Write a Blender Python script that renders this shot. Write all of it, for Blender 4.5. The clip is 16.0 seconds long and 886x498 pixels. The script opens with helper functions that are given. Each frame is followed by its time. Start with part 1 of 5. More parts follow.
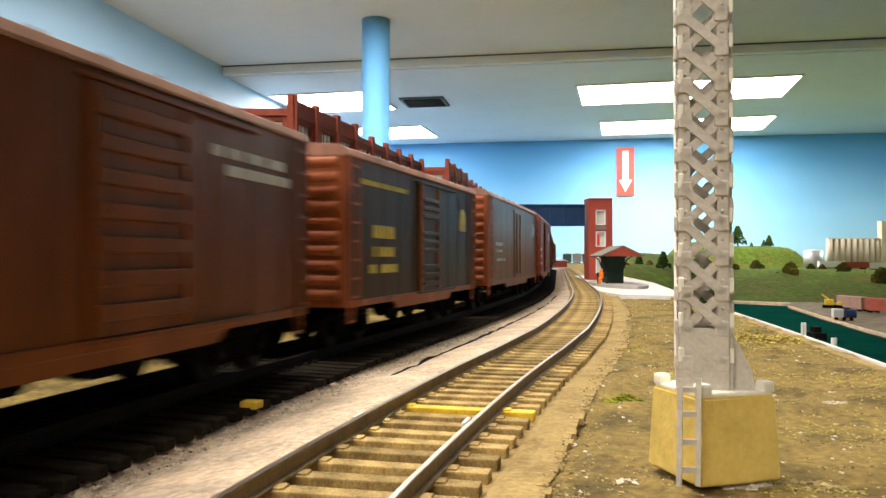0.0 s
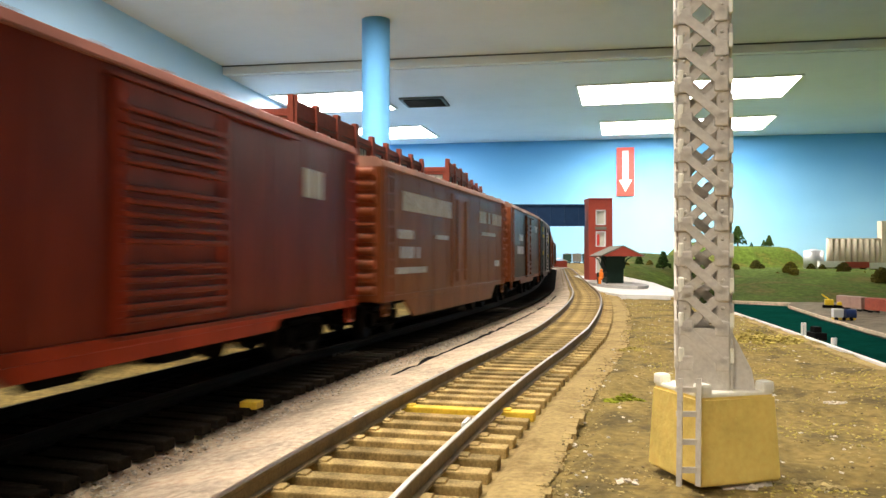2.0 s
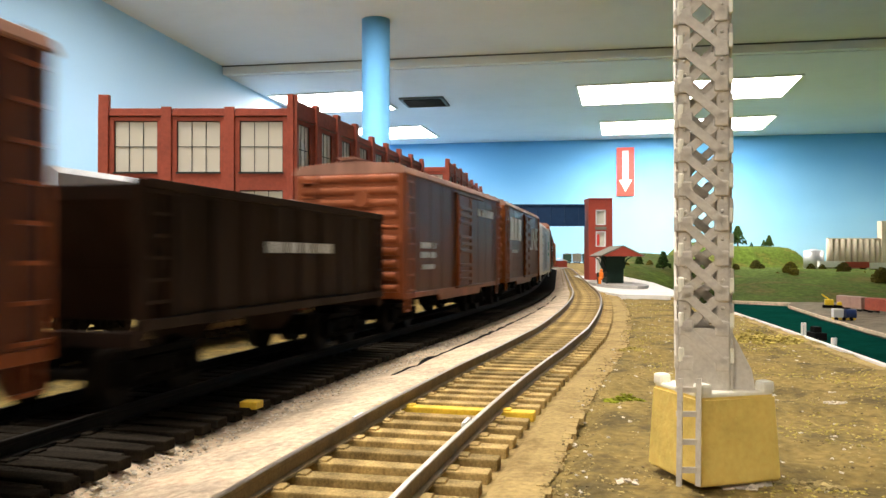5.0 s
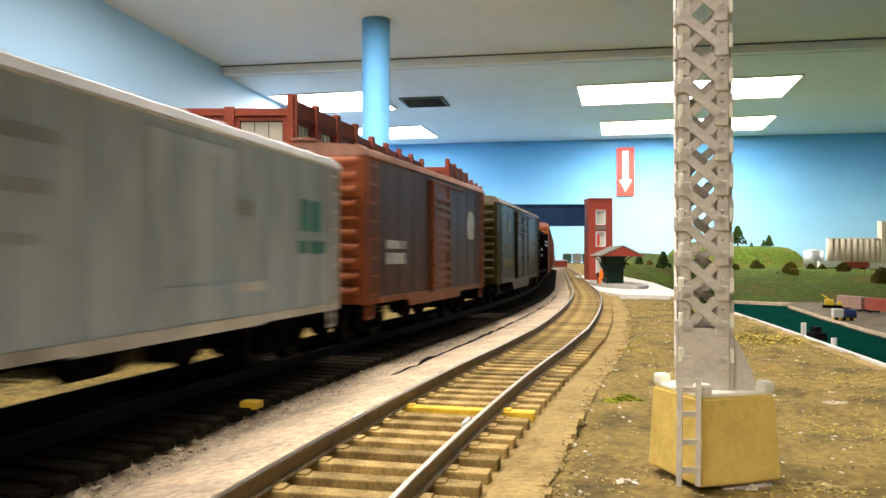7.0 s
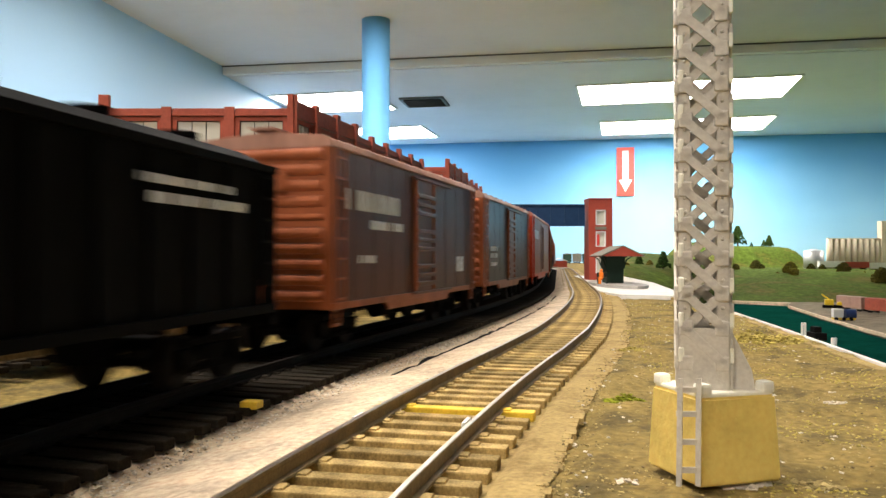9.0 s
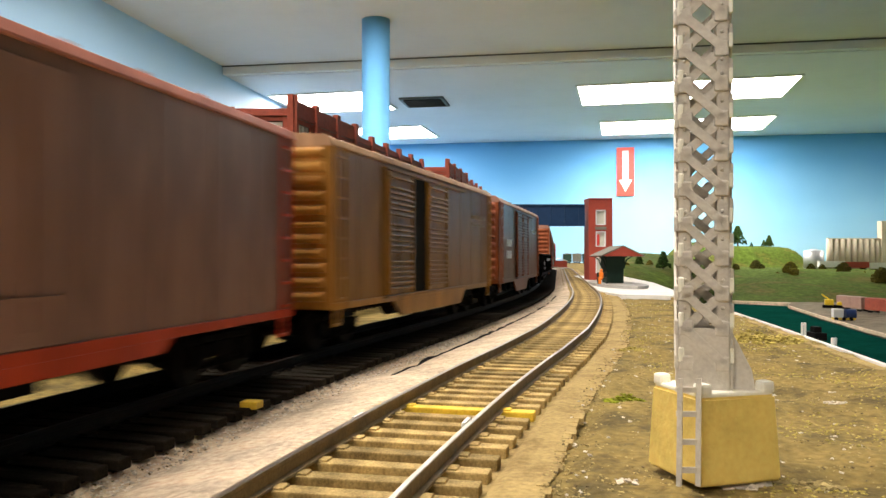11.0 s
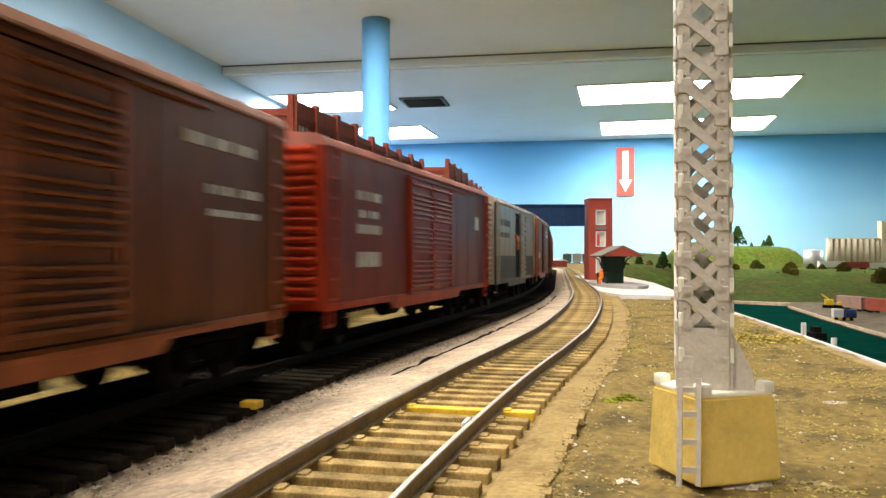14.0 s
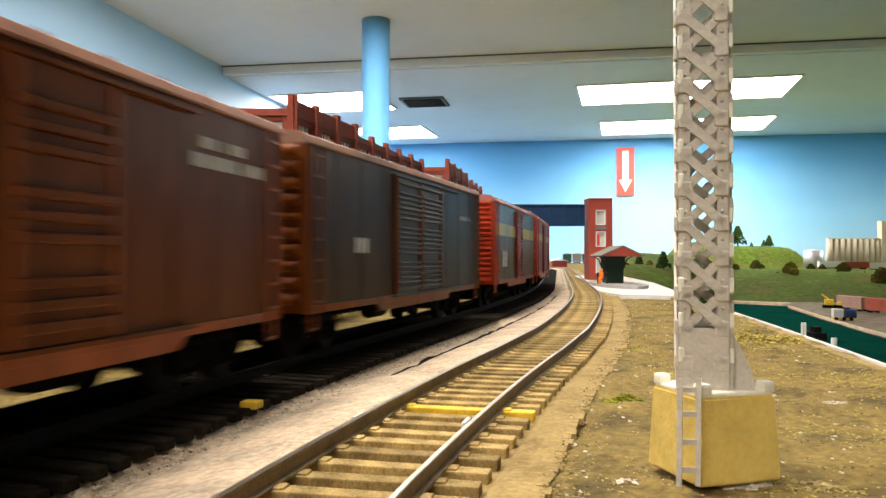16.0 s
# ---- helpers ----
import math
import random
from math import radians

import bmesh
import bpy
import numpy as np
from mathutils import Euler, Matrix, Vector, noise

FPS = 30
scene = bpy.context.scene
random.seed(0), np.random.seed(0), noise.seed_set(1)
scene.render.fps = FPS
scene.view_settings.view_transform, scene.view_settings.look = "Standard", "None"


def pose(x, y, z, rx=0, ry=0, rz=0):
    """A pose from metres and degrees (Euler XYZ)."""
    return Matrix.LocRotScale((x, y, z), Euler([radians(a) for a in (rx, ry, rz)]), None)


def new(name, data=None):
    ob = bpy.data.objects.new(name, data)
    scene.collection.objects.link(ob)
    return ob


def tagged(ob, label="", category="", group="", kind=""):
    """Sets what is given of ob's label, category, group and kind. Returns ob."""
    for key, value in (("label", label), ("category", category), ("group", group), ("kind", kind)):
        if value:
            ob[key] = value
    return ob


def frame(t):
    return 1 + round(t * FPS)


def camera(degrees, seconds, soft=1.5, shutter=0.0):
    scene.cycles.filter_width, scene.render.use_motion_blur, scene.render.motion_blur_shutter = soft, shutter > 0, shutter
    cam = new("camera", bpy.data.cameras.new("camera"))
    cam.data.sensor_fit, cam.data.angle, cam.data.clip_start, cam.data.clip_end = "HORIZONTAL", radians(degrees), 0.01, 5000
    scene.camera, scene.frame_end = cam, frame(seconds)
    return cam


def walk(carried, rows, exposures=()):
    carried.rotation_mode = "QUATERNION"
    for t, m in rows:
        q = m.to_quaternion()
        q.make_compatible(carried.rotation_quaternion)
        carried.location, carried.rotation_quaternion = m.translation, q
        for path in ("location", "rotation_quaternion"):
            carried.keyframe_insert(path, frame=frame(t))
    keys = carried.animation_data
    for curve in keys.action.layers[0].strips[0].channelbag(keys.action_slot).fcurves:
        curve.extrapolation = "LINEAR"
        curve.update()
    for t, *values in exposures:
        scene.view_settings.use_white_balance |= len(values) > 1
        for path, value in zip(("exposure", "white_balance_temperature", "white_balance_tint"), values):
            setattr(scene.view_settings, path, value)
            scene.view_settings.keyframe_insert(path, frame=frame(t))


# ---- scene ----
# An indoor model railway at 1:87. Rail tops lie at z = 0; MM turns millimetres into metres.
MM = 0.001
cam = camera(59.24, 16.0, soft=1.5, shutter=0.6)
EYE = pose(0, 0, 24.4 * MM, 90.58, 0, 0)
walk(cam, [(0, EYE), (16, EYE)], exposures=[(0, 0.0, 6500, 10), (16, 0.0, 6500, 10)])

# ---- light ----
world = bpy.data.worlds.new("world")
scene.world = world
world.use_nodes = True
world.node_tree.nodes["Background"].inputs[0].default_value = (0.5, 0.55, 0.6, 1)
world.node_tree.nodes["Background"].inputs[1].default_value = 0.01
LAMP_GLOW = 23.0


# ---- materials ----
def mat(name, color, rough=0.6, metal=0.0, vary=0.25, scale=60.0, bump=0.0, bscale=400.0, second=None, emit=0.0,
        streak=False, island=False, spec=0.3):
    """A surface with two scales of colour change, a little roughness change and relief."""
    m = bpy.data.materials.new(name)
    m.use_nodes = True
    nt = m.node_tree
    b = nt.nodes["Principled BSDF"]
    b.inputs["Metallic"].default_value = metal
    b.inputs["Specular IOR Level"].default_value = spec
    co = nt.nodes.new("ShaderNodeTexCoord")
    src = co.outputs["Object"]
    if streak:
        mp = nt.nodes.new("ShaderNodeMapping")
        mp.inputs["Scale"].default_value = (1, 1, 0.18)
        nt.links.new(src, mp.inputs[0])
        src = mp.outputs[0]
    n1 = nt.nodes.new("ShaderNodeTexNoise")
    n1.inputs["Scale"].default_value = scale
    n1.inputs["Detail"].default_value = 5
    n1.inputs["Roughness"].default_value = 0.65
    n2 = nt.nodes.new("ShaderNodeTexNoise")
    n2.inputs["Scale"].default_value = scale * 9
    n2.inputs["Detail"].default_value = 3
    for n in (n1, n2):
        nt.links.new(src, n.inputs["Vector"])
    ramp = nt.nodes.new("ShaderNodeValToRGB")
    c = color
    d = second or tuple(v * (1 - vary) for v in c)
    e = tuple(min(1, v * (1 + vary * 0.6)) for v in c)
    ramp.color_ramp.elements[0].position, ramp.color_ramp.elements[0].color = 0.32, (*d, 1)
    ramp.color_ramp.elements[1].position, ramp.color_ramp.elements[1].color = 0.7, (*e, 1)
    el = ramp.color_ramp.elements.new(0.5)
    el.color = (*c, 1)
    nt.links.new(n1.outputs[0], ramp.inputs[0])
    mix = nt.nodes.new("ShaderNodeMix")
    mix.data_type, mix.blend_type = "RGBA", "OVERLAY"
    mix.inputs[0].default_value = min(0.8, vary * 1.2)
    nt.links.new(ramp.outputs[0], mix.inputs[6])
    nt.links.new(n2.outputs[0], mix.inputs[7])
    out = mix.outputs[2]
    if island:
        hsv = nt.nodes.new("ShaderNodeHueSaturation")
        info = nt.nodes.new("ShaderNodeObjectInfo") if island == "object" else nt.nodes.new("ShaderNodeNewGeometry")
        mr = nt.nodes.new("ShaderNodeMapRange")
        mr.inputs[3].default_value, mr.inputs[4].default_value = 0.65, 1.3
        nt.links.new(info.outputs["Random" if island == "object" else "Random Per Island"], mr.inputs[0])
        nt.links.new(mr.outputs[0], hsv.inputs["Value"])
        nt.links.new(out, hsv.inputs["Color"])
        out = hsv.outputs[0]
    nt.links.new(out, b.inputs["Base Color"])
    rr = nt.nodes.new("ShaderNodeMapRange")
    rr.inputs[3].default_value, rr.inputs[4].default_value = max(0.03, rough - 0.1), min(1, rough + 0.12)
    nt.links.new(n1.outputs[0], rr.inputs[0])
    nt.links.new(rr.outputs[0], b.inputs["Roughness"])
    if bump:
        n3 = nt.nodes.new("ShaderNodeTexNoise")
        n3.inputs["Scale"].default_value = bscale
        n3.inputs["Detail"].default_value = 4
        nt.links.new(co.outputs["Object"], n3.inputs["Vector"])
        bp = nt.nodes.new("ShaderNodeBump")
        bp.inputs["Strength"].default_value = bump
        bp.inputs["Distance"].default_value = 0.6 / bscale
        nt.links.new(n3.outputs[0], bp.inputs["Height"])
        nt.links.new(bp.outputs[0], b.inputs["Normal"])
    if emit:
        b.inputs["Emission Color"].default_value = (1.0, 0.925, 0.87, 1)
        b.inputs["Emission Strength"].default_value = emit
    return m


def wall_paint(low=(0.47, 0.72, 0.82), mid=(0.3, 0.62, 0.84), top=(0.12, 0.38, 0.68)):
    """Sky-blue backdrop paint, by default sprayed paler toward the layout."""
    m = mat("backdrop_blue", (0.2, 0.5, 0.78), 0.55, vary=0.06, scale=1.5, bump=0.05, bscale=60)
    nt = m.node_tree
    b = nt.nodes["Principled BSDF"]
    geo = nt.nodes.new("ShaderNodeNewGeometry")
    sep = nt.nodes.new("ShaderNodeSeparateXYZ")
    nz = nt.nodes.new("ShaderNodeTexNoise")
    nz.inputs["Scale"].default_value = 2.2
    add = nt.nodes.new("ShaderNodeMath")
    add.operation = "MULTIPLY_ADD"
    add.inputs[1].default_value = 0.25
    ramp = nt.nodes.new("ShaderNodeValToRGB")
    ramp.color_ramp.elements[0].position, ramp.color_ramp.elements[0].color = 0.08, (*low, 1)
    ramp.color_ramp.elements[1].position, ramp.color_ramp.elements[1].color = 0.95, (*top, 1)
    el = ramp.color_ramp.elements.new(0.5)
    el.color = (*mid, 1)
    nt.links.new(geo.outputs["Position"], sep.inputs[0])
    nt.links.new(geo.outputs["Position"], nz.inputs["Vector"])
    nt.links.new(nz.outputs[0], add.inputs[0])
    nt.links.new(sep.outputs[2], add.inputs[2])
    nt.links.new(add.outputs[0], ramp.inputs[0])
    nt.links.new(ramp.outputs[0], b.inputs["Base Color"])
    return m


M_WALL = wall_paint((0.38, 0.64, 0.78), (0.27, 0.58, 0.82), (0.12, 0.38, 0.68))
# west wall: the light near it is put into a paler paint
M_WALLW_LIT = wall_paint((0.34, 0.58, 0.84), (0.37, 0.61, 0.86), (0.42, 0.65, 0.88))
M_CEIL = mat("ceiling_paint", (0.74, 0.73, 0.75), 0.8, vary=0.05, scale=2, bump=0.1, bscale=80)
M_BEAM = mat("beam_paint", (0.8, 0.79, 0.75), 0.7, vary=0.05, scale=3)
M_FLOOR = mat("floor_carpet", (0.16, 0.15, 0.14), 0.9, vary=0.3, scale=6, bump=0.3, bscale=200)
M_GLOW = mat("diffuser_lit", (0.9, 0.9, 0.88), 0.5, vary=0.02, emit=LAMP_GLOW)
M_WHITE = mat("white_paint", (0.8, 0.79, 0.76), 0.5, vary=0.08, scale=30)
M_VENT = mat("vent_metal", (0.12, 0.12, 0.11), 0.5, vary=0.2, scale=20)
M_PIPE = mat("column_blue", (0.15, 0.42, 0.73), 0.4, vary=0.05, scale=4)
M_RED = mat("sign_red", (0.75, 0.07, 0.05), 0.4, vary=0.06, scale=10)
M_DIRT = mat("scenic_dirt", (0.215, 0.155, 0.052), 0.95, vary=0.6, scale=70, bump=1.0, bscale=700, second=(0.085, 0.068, 0.03), spec=0.06)
M_SAND = mat("pale_ballast", (0.6, 0.475, 0.33), 0.95, vary=0.5, scale=90, bump=1.0, bscale=900, second=(0.4, 0.32, 0.23), spec=0.06)
M_BED = mat("tan_roadbed", (0.34, 0.245, 0.1), 0.95, vary=0.4, scale=120, bump=0.9, bscale=1100, second=(0.22, 0.15, 0.06), spec=0.06)
M_TIE = mat("weathered_tie", (0.36, 0.255, 0.1), 0.85, vary=0.5, scale=300, bump=0.4, bscale=2500, island="object", spec=0.08)
# tie brown darkened to near black, the train's shade put into it
M_TIED = mat("shaded_tie", (0.022, 0.018, 0.013), 0.9, vary=0.5, scale=300, bump=0.4, bscale=2500, island="object", spec=0.02)
# ballast tone with the train's shade put into the colour
M_BED_SHADE = mat("shaded_ballast", (0.03, 0.026, 0.02), 0.95, vary=0.5, scale=200, bump=0.9, bscale=900, spec=0.02)
M_TIEY = mat("yellow_tie", (0.75, 0.5, 0.04), 0.6, vary=0.25, scale=300)
M_RAIL = mat("steel_rail", (0.38, 0.32, 0.25), 0.36, metal=1.0, vary=0.15, scale=200)
M_RAILW = mat("rusty_rail_web", (0.23, 0.165, 0.08), 0.7, vary=0.3, scale=300)
# rail tone near black, standing for rails in the train's shade
M_RAILD = mat("shaded_rail", (0.02, 0.018, 0.016), 0.5, metal=0.0, vary=0.3, scale=200, spec=0.03)
M_GREY = mat("mast_grey", (0.58, 0.53, 0.44), 0.5, vary=0.2, scale=200, bump=0.2, bscale=1500)
M_CONC = mat("mast_plinth", (0.72, 0.53, 0.14), 0.75, vary=0.2, scale=120, bump=0.3, bscale=900)
M_CONCT = mat("plinth_edge", (0.85, 0.82, 0.68), 0.7, vary=0.15, scale=150)
M_BRICK = mat("red_brick", (0.3, 0.065, 0.036), 0.7, vary=0.22, scale=50, bump=0.35, bscale=700)
M_BRICKL = mat("red_plastic_wall", (0.36, 0.06, 0.035), 0.55, vary=0.12, scale=30)
M_FRAME = mat("window_frame_dark", (0.03, 0.035, 0.03), 0.5, vary=0.2, scale=100)
M_BLUE = mat("bridge_navy", (0.012, 0.04, 0.1), 0.45, vary=0.15, scale=30)
M_GREENP = mat("station_green", (0.02, 0.05, 0.03), 0.6, vary=0.2, scale=60)
M_SHINGLE = mat("station_roof", (0.2, 0.18, 0.14), 0.8, vary=0.3, scale=150, bump=0.4, bscale=900)
M_ORANGE = mat("orange_plastic", (0.85, 0.22, 0.02), 0.5, vary=0.15, scale=200)
M_PAVE = mat("white_pavement", (0.72, 0.7, 0.64), 0.8, vary=0.12, scale=60, bump=0.2, bscale=600)
M_PLAT = mat("grey_platform", (0.4, 0.38, 0.34), 0.8, vary=0.15, scale=80)
M_GRASS = mat("scenic_grass", (0.06, 0.09, 0.014), 0.95, vary=0.6, scale=6, bump=1.0, bscale=120, second=(0.1, 0.085, 0.022), spec=0.03)
M_WATER = mat("harbor_water", (0.003, 0.042, 0.031), 0.5, vary=0.3, scale=8, bump=0.1, bscale=60, spec=0.0)
M_QUAY = mat("quay_ground", (0.2, 0.165, 0.115), 0.9, vary=0.45, scale=20, bump=0.6, bscale=200, spec=0.05)
M_LEAF = mat("conifer_green", (0.035, 0.065, 0.014), 0.9, vary=0.4, scale=60, island=True, spec=0.05)
M_LEAF2 = mat("bush_olive", (0.1, 0.085, 0.018), 0.9, vary=0.5, scale=60, island=True, spec=0.05)
M_TREEA = mat("autumn_olive", (0.15, 0.12, 0.02), 0.9, vary=0.5, scale=60, island=True, spec=0.05)
M_BARK = mat("bark", (0.1, 0.06, 0.03), 0.9, vary=0.3, scale=200)
M_TUFT = mat("yellow_turf", (0.4, 0.32, 0.085), 0.95, vary=0.4, scale=300, island=True, spec=0.06)
M_TUFTG = mat("green_turf", (0.22, 0.24, 0.02), 0.95, vary=0.4, scale=300, island=True, spec=0.06)
M_GRIT = mat("scenic_grit", (0.36, 0.28, 0.12), 0.95, vary=0.35, scale=500, island=True, spec=0.06)
M_DGRIT = mat("dark_grit", (0.16, 0.12, 0.06), 0.95, vary=0.4, scale=500, island=True, spec=0.05)
M_PEB = mat("pale_grit", (0.6, 0.53, 0.42), 0.9, vary=0.3, scale=500, island=True, spec=0.06)
M_SILO = mat("silo_concrete", (0.56, 0.48, 0.35), 0.8, vary=0.12, scale=25, streak=True)
M_TANK = mat("tank_metal", (0.5, 0.5, 0.48), 0.42, metal=0.6, vary=0.12, scale=20, streak=True)
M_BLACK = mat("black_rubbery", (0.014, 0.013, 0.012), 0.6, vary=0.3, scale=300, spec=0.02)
M_UNDER = mat("underframe_black", (0.008, 0.007, 0.006), 0.75, vary=0.4, scale=300, spec=0.02)
M_WHEEL = mat("wheel_steel", (0.02, 0.017, 0.014), 0.6, metal=0.0, vary=0.3, scale=300, spec=0.03)
M_YEL = mat("yellow_plastic", (0.8, 0.55, 0.03), 0.5, vary=0.15, scale=100)
M_SILVER = mat("loco_silver", (0.5, 0.51, 0.52), 0.4, vary=0.1, scale=60, metal=0.25)
M_LRED = mat("loco_red", (0.75, 0.04, 0.015), 0.4, vary=0.08, scale=60)
M_PINK = mat("faded_pink", (0.36, 0.22, 0.17), 0.6, vary=0.15, scale=60)
M_DBLUE = mat("dark_blue_plastic", (0.02, 0.04, 0.13), 0.4, vary=0.15, scale=60)


def glass_mat(name, tint, rough):
    m = bpy.data.materials.new(name)
    m.use_nodes = True
    b = m.node_tree.nodes["Principled BSDF"]
    b.inputs["Base Color"].default_value = (*tint, 1)
    b.inputs["Roughness"].default_value = rough
    b.inputs["Specular IOR Level"].default_value = 0.7
    return m


M_PANE = glass_mat("frosted_pane", (0.6, 0.58, 0.48), 0.25)
M_PANED = glass_mat("dark_pane", (0.02, 0.03, 0.035), 0.06)
M_PANEY = glass_mat("yellow_pane", (0.55, 0.38, 0.04), 0.2)


# ---- building blocks ----
def part(name, bm, material, parent, label=""):
    """Links a bmesh as one mesh object under a thing or a part."""
    me = bpy.data.meshes.new(name)
    bm.to_mesh(me)
    bm.free()
    me.materials.append(material)
    ob = new(name, me)
    ob.parent = parent
    return tagged(ob, label)


def thing(name, bm, material, label, category, group="", kind="", m=None):
    ob = part(name, bm, material, None)
    if m is not None:
        ob.matrix_basis = m
    return tagged(ob, label, category, group, kind)


def root(name, label, category, m, group="", kind=""):
    ob = new(name)
    ob.empty_display_size = 0.01
    ob.matrix_basis = m
    return tagged(ob, label, category, group, kind)


def box(bm, c, s, rz=0.0, rx=0.0, ry=0.0, bevel=0.0, k=MM):
    """A box of size s round c (in mm unless k is 1), turned and bevelled."""
    m = pose(c[0] * k, c[1] * k, c[2] * k, rx, ry, rz) @ Matrix.Diagonal((s[0] * k, s[1] * k, s[2] * k, 1))
    r = bmesh.ops.create_cube(bm, size=1, matrix=m)
    if bevel:
        ed = {e for v in r["verts"] for e in v.link_edges}
        bmesh.ops.bevel(bm, geom=list(ed), offset=bevel * k, segments=2, affect="EDGES", profile=0.6)


def cyl(bm, c, r, h, seg=20, axis="z", r2=None, k=MM):
    rot = {"z": (0, 0, 0), "x": (0, 90, 0), "y": (90, 0, 0)}[axis]
    m = pose(c[0] * k, c[1] * k, c[2] * k, *rot)
    bmesh.ops.create_cone(bm, cap_ends=True, segments=seg, radius1=r * k, radius2=(r if r2 is None else r2) * k, depth=h * k, matrix=m)


def prism(bm, outline, z0, z1, k=MM, matrix=None):
    """An upright prism on an outline of (x, y)."""
    lo = [bm.verts.new((x * k, y * k, z0 * k)) for x, y in outline]
    hi = [bm.verts.new((x * k, y * k, z1 * k)) for x, y in outline]
    n = len(outline)
    bm.faces.new(lo[::-1])
    bm.faces.new(hi)
    for i in range(n):
        bm.faces.new((lo[i], lo[(i + 1) % n], hi[(i + 1) % n], hi[i]))
    if matrix:
        bmesh.ops.transform(bm, matrix=matrix, verts=lo + hi)


def extrude_x(bm, section, x0, x1, k=MM):
    """A bar along x with a section of (y, z)."""
    a = [bm.verts.new((x0 * k, y * k, z * k)) for y, z in section]
    b = [bm.verts.new((x1 * k, y * k, z * k)) for y, z in section]
    n = len(section)
    bm.faces.new(a[::-1])
    bm.faces.new(b)
    for i in range(n):
        bm.faces.new((a[i], a[(i + 1) % n], b[(i + 1) % n], b[i]))
    bmesh.ops.recalc_face_normals(bm, faces=bm.faces)


def rods(bm, pairs, w, k=MM):
    """Square bars between pairs of points."""
    for p, q in pairs:
        p, q = Vector(p) * k, Vector(q) * k
        d = q - p
        m = Matrix.Translation((p + q) / 2) @ d.to_track_quat("Z", "Y").to_matrix().to_4x4() @ Matrix.Diagonal((w * k, w * k, d.length, 1))
        bmesh.ops.create_cube(bm, size=1, matrix=m)


# ---- the lines of the tracks ----
STEP = 2.0
S_LO, S_HI = -4700.0, 4900.0
SS = np.arange(S_LO, S_HI, STEP)
HEAD = np.radians(np.interp(SS, [-140, 40, 110, 560, 1500, 2900, 4900], [10.8, 16.5, 16.5, 8.4, 8.4, -80.0, -205.0]))
AX, AY = np.cumsum(np.sin(HEAD)) * STEP, np.cumsum(np.cos(HEAD)) * STEP
I0 = int(round(-S_LO / STEP))
AX, AY = AX - AX[I0] - 46.2, AY - AY[I0] + 190.0
SPACING = np.interp(SS, [-100, 40, 100, 500], [57.2, 61.4, 61.6, 46.5])


def on_line(s, off=0.0):
    """A place (x, y) in mm and the heading, s along the train's line and off to its right."""
    h = np.interp(s, SS, HEAD)
    return np.interp(s, SS, AX) + off * np.cos(h), np.interp(s, SS, AY) - off * np.sin(h), h


def heading_deg(h):
    return 90.0 - math.degrees(h)


def sweep(bm, section, s0, s1, off, step=12.0, k=MM):
    """Sweeps a section of (right, z) along the line; off is a number or a function of s."""
    rings = []
    for s in np.arange(s0, s1 + 0.1, step):
        o = off(s) if callable(off) else off
        ring = []
        for r, z in section:
            x, y, _ = on_line(s, o + r)
            ring.append(bm.verts.new((x * k, y * k, z * k)))
        rings.append(ring)
    n = len(section)
    for a, b in zip(rings, rings[1:]):
        for i in range(n):
            bm.faces.new((a[i], a[(i + 1) % n], b[(i + 1) % n], b[i]))
    bm.faces.new(rings[0])
    bm.faces.new(rings[-1][::-1])
    bmesh.ops.recalc_face_normals(bm, faces=bm.faces)


def b_off(s):
    return float(np.interp(s, SS, SPACING))


def c_off(s):
    return -74.0


# ---- the room ----
TURN = -9.5
ROOM = pose(0, 0, 0, 0, 0, TURN)
Z_FLOOR, Z_LOW, Z_HIGH = -1.15, 1.0244, 1.0694
U0, U1, V0, V1, VB = -1.895, 4.6, -5.0, 6.76, 4.02


def room_box(name, c, s, material, label, category="", bevel=0.0, kind="structure"):
    bm = bmesh.new()
    box(bm, c, s, bevel=bevel, k=1)
    return thing(name, bm, material, label, category or name.split("_")[0], kind=kind, m=ROOM)


